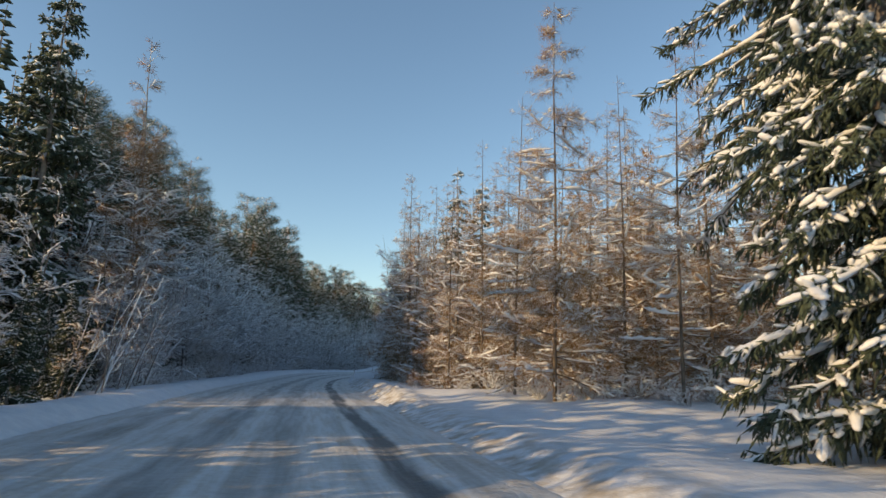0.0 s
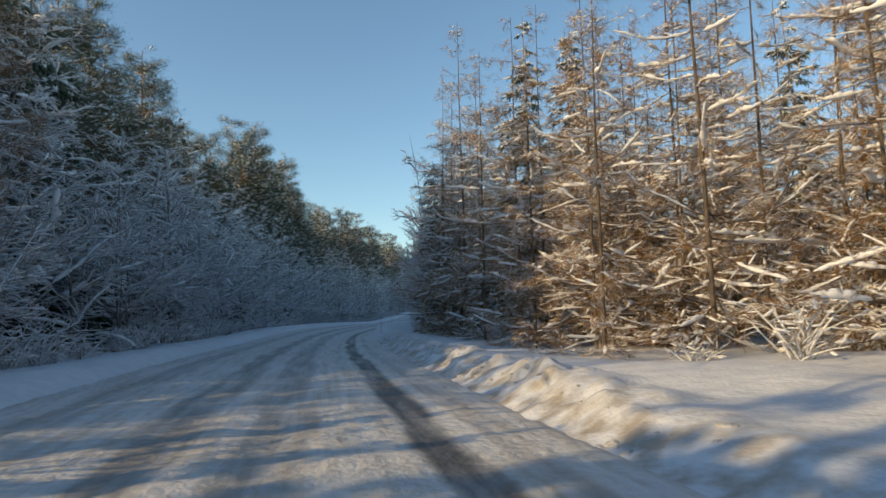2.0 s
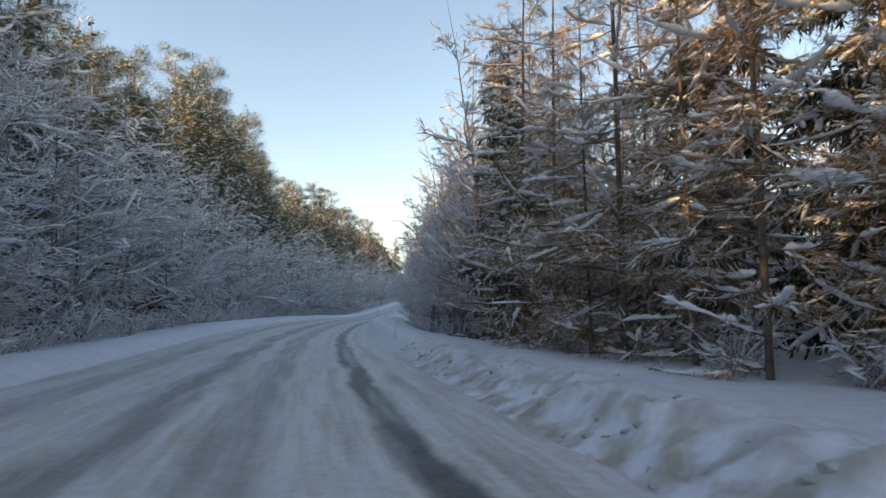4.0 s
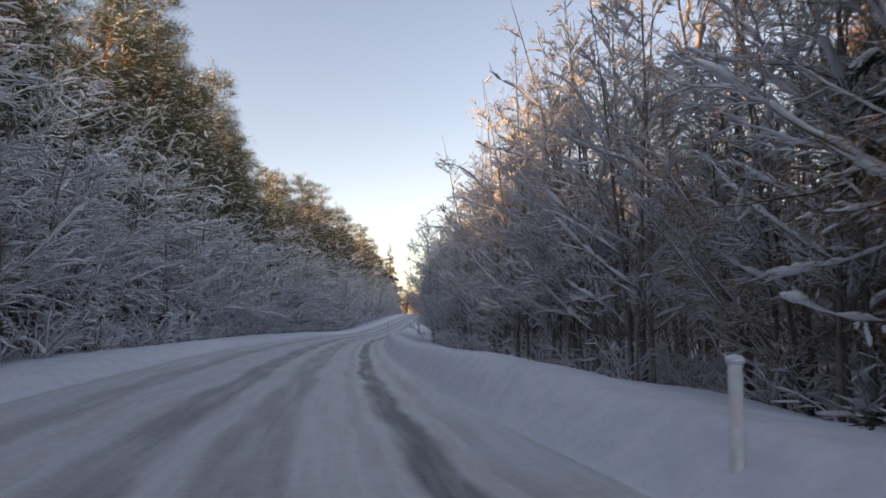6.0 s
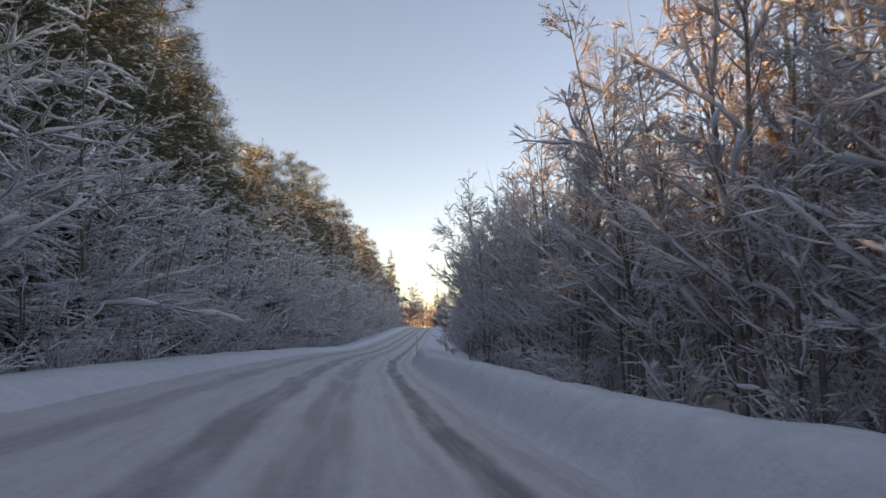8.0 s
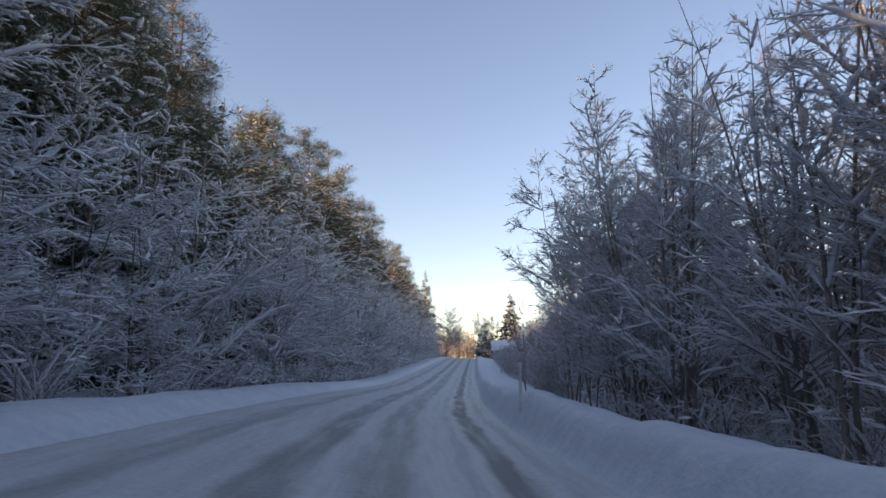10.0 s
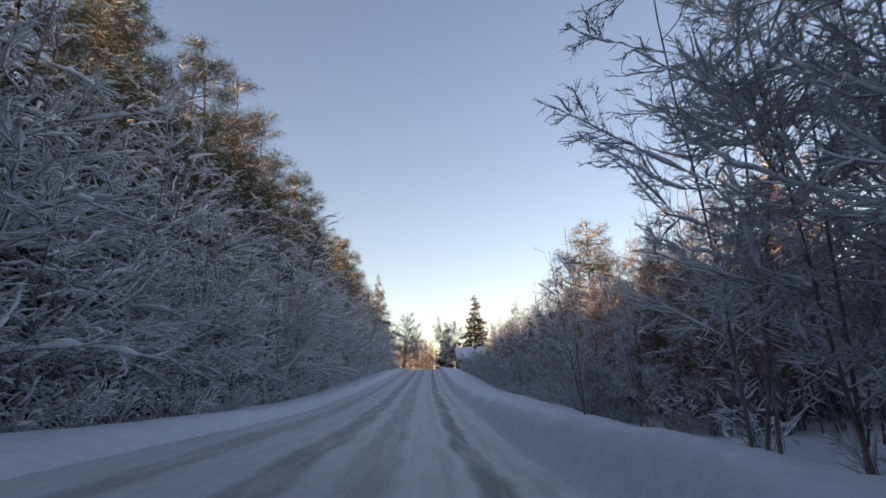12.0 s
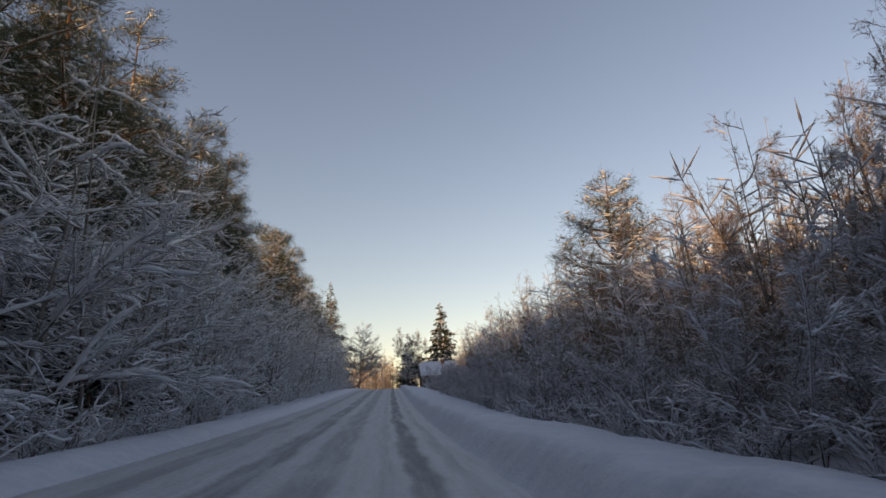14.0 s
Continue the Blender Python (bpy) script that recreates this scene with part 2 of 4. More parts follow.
def verge_material():
    """Deep snow, sprayed with grit and broken up where the plough has thrown it beside the road."""
    m = material("verge_snow", (0.6, 0.63, 0.68), (0.73, 0.745, 0.775), 3.0, 0.65, 0.7, 16, 0.0)
    n, l = m.node_tree.nodes, m.node_tree.links
    b = n["Principled BSDF"]
    clean = b.inputs["Base Color"].links[0].from_socket
    uvn, sep = n.new("ShaderNodeUVMap"), n.new("ShaderNodeSeparateXYZ")
    uvn.uv_map = "along"
    l.new(uvn.outputs[0], sep.inputs[0])
    grit = n.new("ShaderNodeTexNoise")
    grit.inputs["Scale"].default_value, grit.inputs["Detail"].default_value = 2.6, 7
    l.new(uvn.outputs[0], grit.inputs["Vector"])
    spots = n.new("ShaderNodeMapRange")
    spots.inputs["From Min"].default_value, spots.inputs["From Max"].default_value = 0.4, 0.62
    l.new(grit.outputs["Fac"], spots.inputs["Value"])
    reach, along = n.new("ShaderNodeMapRange"), n.new("ShaderNodeMapRange")
    for x, lo, hi, source in ((reach, 4.5, 2.6, sep.outputs[0]), (along, 58.0, 46.0, sep.outputs[1])):
        x.interpolation_type = "SMOOTHSTEP"
        x.inputs["From Min"].default_value, x.inputs["From Max"].default_value = lo, hi
        l.new(source, x.inputs["Value"])
    side = n.new("ShaderNodeMapRange")
    side.inputs["From Min"].default_value, side.inputs["From Max"].default_value = -3.0, -1.0
    l.new(sep.outputs[0], side.inputs["Value"])
    fac = spots.outputs[0]
    for other in (reach.outputs[0], along.outputs[0], side.outputs[0]):
        times = n.new("ShaderNodeMath")
        times.operation = "MULTIPLY"
        l.new(fac, times.inputs[0])
        l.new(other, times.inputs[1])
        fac = times.outputs[0]
    mix = n.new("ShaderNodeMix")
    mix.data_type = "RGBA"
    mix.inputs["B"].default_value = (0.36, 0.32, 0.27, 1)
    l.new(fac, mix.inputs["Factor"])
    l.new(clean, mix.inputs["A"])
    l.new(mix.outputs["Result"], b.inputs["Base Color"])
    return m


sheet("ground", lat_fine, y_fine, land, verge_material(), "deep undisturbed snow over verges and forest floor", "snow ground")
road_lats = np.arange(-5.6, 3.3, 0.2)
sheet("road", road_lats, y_fine, lambda a, y: road_top(a, y) - 0.3 * smooth(-4.7, -5.5, a) - 0.3 * smooth(2.4, 3.2, a), road_material(),
      "snow-packed forest road with dark wheel tracks", "road")


# ---- growing trees ----
UP = np.array([0.0, 0, 1])


def unit(v):
    return v / np.maximum(np.linalg.norm(v, axis=-1, keepdims=True), 1e-9)


def lines(rng, p, d, length, lift, wob, k):
    """Bent lines from the points p in the directions d."""
    pts, d = [p], unit(d)
    step = (length / (k - 1))[:, None]
    for _ in range(k - 1):
        pts.append(pts[-1] + d * step)
        d = unit(d + UP * np.reshape(lift, (-1, 1)) / (k - 1) + rng.normal(0, wob, p.shape))
    return np.stack(pts, 1)


def sprout(rng, pts, rad, n, span, length, angle, lift=0.0, wob=0.1, k=3, flat=1.0, thick=0.016, up=0.0, least=0.003):
    """n side branches on the given branches: their points and radii."""
    size = np.linalg.norm(np.diff(pts, axis=1), axis=2).sum(1)
    i = rng.choice(len(pts), n, p=size / size.sum())
    t = rng.uniform(*span, n)
    s = t * (pts.shape[1] - 1)
    a = np.minimum(s.astype(int), pts.shape[1] - 2)
    f = (s - a)[:, None]
    p = pts[i, a] * (1 - f) + pts[i, a + 1] * f
    way = unit(pts[i, a + 1] - pts[i, a])
    q = rng.normal(0, 1, (n, 3)) * (1, 1, flat)
    q = unit(q - way * (q * way).sum(1, keepdims=True))
    ang = np.radians(rng.normal(angle, 10, n))[:, None]
    d = way * np.cos(ang) + q * np.sin(ang) + UP * up
    L = (length(t, size[i]) if callable(length) else np.full(n, length)) * rng.uniform(0.6, 1.15, n)
    out = lines(rng, p, d, L, lift, wob, k)
    r0 = np.clip(np.minimum(rad[i, a] * 0.75, thick * L), least, None)
    return out, r0[:, None] * np.linspace(1, 0.3, k)


def frames(pts):
    d = np.gradient(pts, axis=1)
    d = unit(d)
    side = np.cross(d, UP)
    bad = np.linalg.norm(side, axis=-1) < 0.15
    side[bad] = (1, 0, 0)
    side = unit(side)
    return side, unit(np.cross(side, d))


def tubes(pts, rad, sides=3, tall=1.0, turn=0.0):
    """Tubes along the lines, pointed at the end: verts, faces."""
    n, k, _ = pts.shape
    side, top = frames(pts)
    a = np.arange(sides) * 2 * np.pi / sides + np.pi / 2 + turn
    ring = pts[:, :, None] + rad[:, :, None, None] * (np.cos(a)[:, None] * side[:, :, None] + tall * np.sin(a)[:, None] * top[:, :, None])
    i = np.arange(n)[:, None, None] * k * sides + np.arange(k - 1)[None, :, None] * sides
    j = np.arange(sides)
    f = np.stack([i + j, i + (j + 1) % sides, i + sides + (j + 1) % sides, i + sides + j], -1)
    return ring.reshape(-1, 3), f.reshape(-1, 4)


def spikes(p0, p1, r, sides=3, at=0.0, tall=1.0):
    """Cones (at = 0) or spindles, widest at that share of their length: verts, faces."""
    n = len(p0)
    side, top = frames(np.stack([p0, p1], 1))
    side, top = side[:, 0], top[:, 0]
    a = np.arange(sides) * 2 * np.pi / sides + np.pi / 2
    mid = p0 * (1 - at) + p1 * at
    ring = mid[:, None] + np.reshape(r, (-1, 1, 1)) * (np.cos(a)[:, None] * side[:, None] + tall * np.sin(a)[:, None] * top[:, None])
    v = np.concatenate([p0[:, None], ring, p1[:, None]], 1)
    w = sides + 2
    i, j = np.arange(n)[:, None] * w, np.arange(sides)
    f = [np.stack([i + 1 + j, i + 1 + (j + 1) % sides, i + w - 1 + 0 * j], -1)]
    if at > 0:
        f.append(np.stack([i + 1 + (j + 1) % sides, i + 1 + j, i + 0 * j], -1))
    return v.reshape(-1, 3), np.concatenate(f, 1).reshape(-1, 3)


def eggs(p0, p1, r, sides=5, tall=0.8):
    """Rounded lumps from p0 to p1: verts, faces."""
    n = len(p0)
    side, top = frames(np.stack([p0, p1], 1))
    side, top = side[:, 0], top[:, 0]
    a = np.arange(sides) * 2 * np.pi / sides + np.pi / 2
    around = np.cos(a)[:, None] * side[:, None] + tall * np.sin(a)[:, None] * top[:, None]
    ring = lambda t, k: (p0 * (1 - t) + p1 * t)[:, None] + np.reshape(r, (-1, 1, 1)) * k * around
    v = np.concatenate([p0[:, None], ring(0.1, 0.62), ring(0.45, 1.0), ring(0.88, 0.66), p1[:, None]], 1)
    w = 3 * sides + 2
    i, j = np.arange(n)[:, None] * w, np.arange(sides)
    k = (j + 1) % sides
    last = i + w - 1 + 0 * j
    f = [np.stack([i + 1 + k, i + 1 + j, i + 0 * j, i + 0 * j], -1)]
    for q in (1, 1 + sides):
        f.append(np.stack([i + q + j, i + q + k, i + q + sides + k, i + q + sides + j], -1))
    q = 1 + 2 * sides
    f.append(np.stack([i + q + j, i + q + k, last, last], -1))
    out = np.concatenate(f, 1).reshape(-1, 4)
    return v.reshape(-1, 3), [t[:3] if t[2] == t[3] else t for t in out.tolist()]


def snow_on(rng, pts, rad, grow, share=1.0, sides=4, steep=0.75, lump=0.35, fine=True):
    """Snow lying along branches that are not too steep: thick, uneven, tapering at both ends."""
    d = unit(pts[:, -1] - pts[:, 0])
    keep = (np.abs(d[:, 2]) < steep) & (rng.rand(len(pts)) < share)
    p, r = pts[keep].copy(), rad[keep]
    if not len(p):
        return np.zeros((0, 3)), np.zeros((0, 4), int)
    k = p.shape[1]
    # finer points along the line, so that the load can swell and stop
    m = {False: k, True: k * 2 - 1}.get(fine, fine)
    s = np.linspace(0.04, 1.0, m) * (k - 1)
    a = np.minimum(s.astype(int), k - 2)
    f = (s - a)[None, :, None]
    p, r = p[:, a] * (1 - f) + p[:, a + 1] * f, r[:, a] * (1 - f[..., 0]) + r[:, a + 1] * f[..., 0]
    w = (r + np.reshape(grow, -1)[0]) * (1 + lump * rng.normal(0, 1, r.shape)).clip(0.25, 2.2)
    if m > 2 * k:
        w = w * np.where(rng.rand(*w.shape) < 0.16, 0.2, 1.0)
        w[:, 1:-1] = 0.25 * w[:, :-2] + 0.5 * w[:, 1:-1] + 0.25 * w[:, 2:]
    w[:, 0] *= 0.25
    w[:, -1] *= 0.45
    p = p + UP * (r * 0.6 + w * 0.45)[..., None]
    return tubes(p, w, sides, tall=0.75, turn=0.3)


def clumps(rng, pts, rad, per, long, fat, sides=6, steep=0.8, k=6):
    """Separate heaps of snow lying along branches: per a line, long metres, fat metres across at most."""
    d = unit(pts[:, -1] - pts[:, 0])
    keep = np.abs(d[:, 2]) < steep
    p, r = pts[keep], rad[keep]
    if not len(p):
        return np.zeros((0, 3)), np.zeros((0, 4), int)
    size = np.linalg.norm(np.diff(p, axis=1), axis=2).sum(1)
    i = rng.choice(len(p), int(per * len(p)), p=size / size.sum())
    n = len(i)
    span = np.clip(rng.uniform(*long, n) / size[i], 0.05, 0.8)
    t0 = rng.uniform(0.08, 1.0, n) * (1 - span)
    u = np.linspace(0, 1, k)[None]
    q = (t0[:, None] + span[:, None] * u) * (p.shape[1] - 1)
    a = np.minimum(q.astype(int), p.shape[1] - 2)
    f = (q - a)[..., None]
    row = i[:, None]
    c = p[row, a] * (1 - f) + p[row, a + 1] * f
    rr = r[row, a] * (1 - f[..., 0]) + r[row, a + 1] * f[..., 0]
    w = rng.uniform(*fat, n)[:, None] * np.sqrt(np.sin(np.pi * (0.02 + 0.96 * u))) * rng.uniform(0.45, 1.25, (n, k)) * np.minimum(1, 0.5 + span * size[i])[:, None]
    c = c + UP * (rr * 0.5 + w * 0.5)[..., None]
    return tubes(c, w, sides, tall=0.8, turn=0.3)


def join(*parts):
    v, f, off = [], [], 0
    for pv, pf in parts:
        if not len(pf):
            continue
        f += [[i + off for i in t] for t in pf] if isinstance(pf, list) else (pf.astype(int) + off).tolist()
        v.append(pv)
        off += len(pv)
    return np.concatenate(v), f


def plant(name, pieces, label, category, group=""):
    """A thing at the origin: an Empty that holds its parts. pieces: part name, (verts, faces), material, label."""
    root = new(name)
    root.empty_display_size = 0.3
    for part_name, (v, f), mat, words in pieces:
        if len(f):
            ob = new(part_name, mesh_of(part_name, v, f if isinstance(f, list) else f.tolist(), mat))
            ob.parent = root
            tagged(ob, words, kind="" if part_name in ("trunk", "stem") else "stuff")
    return tagged(root, label, category, group)


def trunk_line(rng, h, lean=0.02, k=9, base=(0, 0, 0), wob=0.012):
    d = np.array([[rng.normal(0, lean), rng.normal(0, lean), 1.0]])
    return lines(rng, np.array([base], float), d, np.array([h]), 0, wob, k)


def larch(seed, h, dense=1.0, load=1.0, single=12, hair=0.007, limbs=7.5):
    r = np.random.RandomState(seed)
    tr = trunk_line(r, h, 0.012, wob=0.008)
    tr[:, 0, 2] -= 0.3
    trr = np.linspace(0.0048 * h, 0.008, 9)[None]
    n = int(limbs * h)
    reach = lambda t, s: (0.38 + 0.21 * h * (1 - t) ** 0.9) * (0.65 + 0.35 * np.minimum(1, t / 0.12))
    lim, lr = sprout(r, tr, trr, n, (0.025, 0.99), reach, 96, 0.34, 0.11, 7, flat=0.12, thick=0.0085)
    sub, sr = sprout(r, lim, lr, int(n * 8 * dense), (0.12, 0.98), lambda t, s: 0.36 * s * (1 - 0.65 * t) + 0.12, 55, -0.1, 0.14, 4, flat=0.5, thick=0.008, up=-0.08)
    tw, _ = sprout(r, sub, sr, int(n * 100 * dense), (0.1, 1.0), lambda t, s: 0.24 + 0.28 * s, 55, 0, 0.1, 2, flat=0.9, up=-0.22)
    tl, _ = sprout(r, lim, lr, int(n * 26 * dense), (0.1, 1.0), lambda t, s: 0.34 + 0 * t, 62, 0, 0.1, 2, flat=0.8, up=-0.22)
    ends = np.concatenate([tw, tl])
    size = np.linalg.norm(lim[:, -1] - lim[:, 0], axis=1) * (lim[:, 0, 2] < 0.6 * h)
    own = np.argsort(-size)[:single]
    rest = np.ones(n, bool)
    rest[own] = False
    low = (lim[:, 0, 2] < 0.66 * h) & rest
    high = lim[:, 0, 2] >= 0.5 * h
    heavy = clumps(r, lim[low], lr[low], 3.2 * load, (0.2, 0.75), (0.035, 0.1), 7, 0.8, 9)
    light = clumps(r, lim[high], lr[high], 1.2 * load, (0.15, 0.5), (0.02, 0.04), 5)
    small = clumps(r, sub, sr, 1.1 * load, (0.08, 0.26), (0.02, 0.05), 5, k=5)
    lain = tw[(r.rand(len(tw)) < 0.2 * load) & (tw[:, 0, 2] < 0.8 * h)]
    dust = spikes(lain[:, 0] + UP * 0.01, lain[:, 1] + UP * 0.01, hair * 1.1, 3, 0.3)
    strip = snow_on(r, lim[low], lr[low], 0.012 * load, 0.4, 4, lump=0.5)
    root = plant("larch_tree", [
        ("trunk", tubes(tr, trr, 8), LARCH_BARK, ""),
        ("branching", join(tubes(lim[rest], lr[rest], 4), tubes(sub, sr, 3)), LARCH_BARK, ""),
        ("twig_growth", spikes(ends[:, 0], ends[:, 1], hair), LARCH_TWIG, "fine rust-brown bare twigs"),
        ("snow_load", join(heavy, light, small, strip, dust), BRANCH_SNOW, "snow lying along the branches")],
        "bare larch with level branches carrying thick snow", "larch", "larches along the road")
    for i in own:
        v, f = tubes(lim[i:i + 1], lr[i:i + 1], 5)
        limb = new("limb", mesh_of("limb", v, f, LARCH_BARK))
        limb.parent = root
        v, f = clumps(r, lim[i:i + 1], lr[i:i + 1], 1, (0.7, 1.6), (0.05, 0.1), 8, 0.95, 14)
        if len(f):
            cover = new("snow_strip", mesh_of("snow_strip", v, f, BRANCH_SNOW))
            cover.parent = limb
            tagged(cover, "thick uneven strip of snow")
    return root


def spruce(seed, h, wide=0.2, load=1.0, dense=1.0, low=0.03, limbs=7.0, fat=1.0, shoot=0.34, hang=0.5, sag=0.1, plump=1.0):
    r = np.random.RandomState(seed)
    tr = trunk_line(r, h, 0.01)
    tr[:, 0, 2] -= 0.3
    trr = np.linspace(0.012 * h, 0.01, 9)[None]
    n = int(limbs * h)
    reach = lambda t, s: 0.25 + wide * h * (1 - t) ** 0.85
    lim, lr = sprout(r, tr, trr, n, (low, 0.985), reach, 100, 0.12, 0.05, 5, flat=0.1, thick=0.012, up=-sag)
    sh, sr = sprout(r, lim, lr, int(n * 9 * dense), (0.12, 1.0), lambda t, s: 0.2 + shoot * s * (1 - 0.6 * t), 48, -0.5, 0.1, 2, flat=0.35, up=-0.22)
    sh2, _ = sprout(r, sh, sr, int(n * 16 * dense), (0.1, 1.0), lambda t, s: 0.16 + 0.3 * s, 45, 0, 0.1, 2, flat=0.5, up=-hang)
    al = np.concatenate([sh, sh2])
    ln = np.linalg.norm(al[:, 1] - al[:, 0], axis=1)
    top = sh[r.rand(len(sh)) < (0.3 if fat < 1.1 else 0.42) * load]
    top = top + r.normal(0, 0.05, top.shape)
    tl = np.linalg.norm(top[:, 1] - top[:, 0], axis=1)
    return plant("spruce_tree", [
        ("trunk", tubes(tr, trr, 8), DARK_BARK, ""),
        ("branching", tubes(lim, lr, 4), DARK_BARK, ""),
        ("needle_mass", spikes(al[:, 0], al[:, 1], (0.03 + 0.06 * ln) * fat, 3, 0.4), SPRUCE_NEEDLE, "dark green needle sprays"),
        ("snow_load", join(snow_on(r, lim, lr, 0.075 * load, 0.8, 4, lump=0.45, fine=fat <= 1 and 14), (eggs(top[:, 0] + UP * 0.07, top[:, 1] + UP * 0.03, (0.05 + 0.1 * tl) * plump * r.uniform(0.45, 1.5, len(tl)), 5, 0.75) if fat < 1.1 else spikes(top[:, 0] + UP * 0.07, top[:, 1] + UP * 0.03, (0.05 + 0.09 * tl) * plump, 4, 0.45, 0.7))), BRANCH_SNOW, "snow heaped on the boughs")],
        "dark green spruce with boughs bent under snow", "spruce", "spruces in the forest")


def pine(seed, h, crown=0.5, load=1.0, wide=1.0, limbs=4.6, tuft=34):
    r = np.random.RandomState(seed)
    tr = trunk_line(r, h, 0.02, wob=0.02)
    tr[:, 0, 2] -= 0.3
    trr = np.linspace(0.0075 * h, 0.03, 9)[None]
    lim, lr = sprout(r, tr, trr, int(limbs * h), (crown * 0.75, 0.99), lambda t, s: 0.4 + wide * 0.205 * h * np.clip((1.08 - t) * 1.3, 0.05, 0.8) * (0.5 + 0.5 * smooth(crown * 0.75, crown + 0.12, t)), 80, 0.3, 0.1, 4, flat=0.25, thick=0.02)
    sub, sr = sprout(r, lim, lr, int(3.2 * limbs * h), (0.3, 1.0), lambda t, s: 0.3 * s + 0.25, 48, 0.35, 0.15, 3, flat=0.5, thick=0.014)
    ends = np.concatenate([sub[:, 2], sub[:, 1], lim[:, 3]])
    mid = np.repeat(ends, tuft, 0)
    off = r.normal(0, 1, mid.shape) * (0.28, 0.28, 0.17)
    d = unit(off * (1, 1, 0.8) + UP * 0.16 + r.normal(0, 0.09, mid.shape))
    ln = r.uniform(0.16, 0.34, len(mid))
    p0 = mid + off
    caps = np.concatenate([sub[:, 2], sub[:, 1], lim[:, 3]])
    caps = caps[r.rand(len(caps)) < 0.6 * load]
    cd = unit(r.normal(0, 1, caps.shape) * (1, 1, 0.2)) * r.uniform(0.12, 0.34, (len(caps), 1))
    return plant("pine_tree", [
        ("trunk", tubes(tr, trr, 7), PINE_BARK, "flaking orange-brown trunk"),
        ("branching", join(tubes(lim, lr, 4), tubes(sub, sr, 3)), PINE_BARK, ""),
        ("needle_mass", spikes(p0, p0 + d * ln[:, None], 0.013, 3), PINE_NEEDLE, "grey-green needle tufts"),
        ("snow_load", join(eggs(caps - cd + UP * 0.15, caps + cd + UP * 0.13, r.uniform(0.05, 0.13, len(caps)), 5, 0.6), snow_on(r, lim, lr, 0.03 * load, 0.6)), BRANCH_SNOW, "snow caps on the needle tufts")],
        "tall pine with a snowy crown above bare trunk", "pine", "pines in the forest")


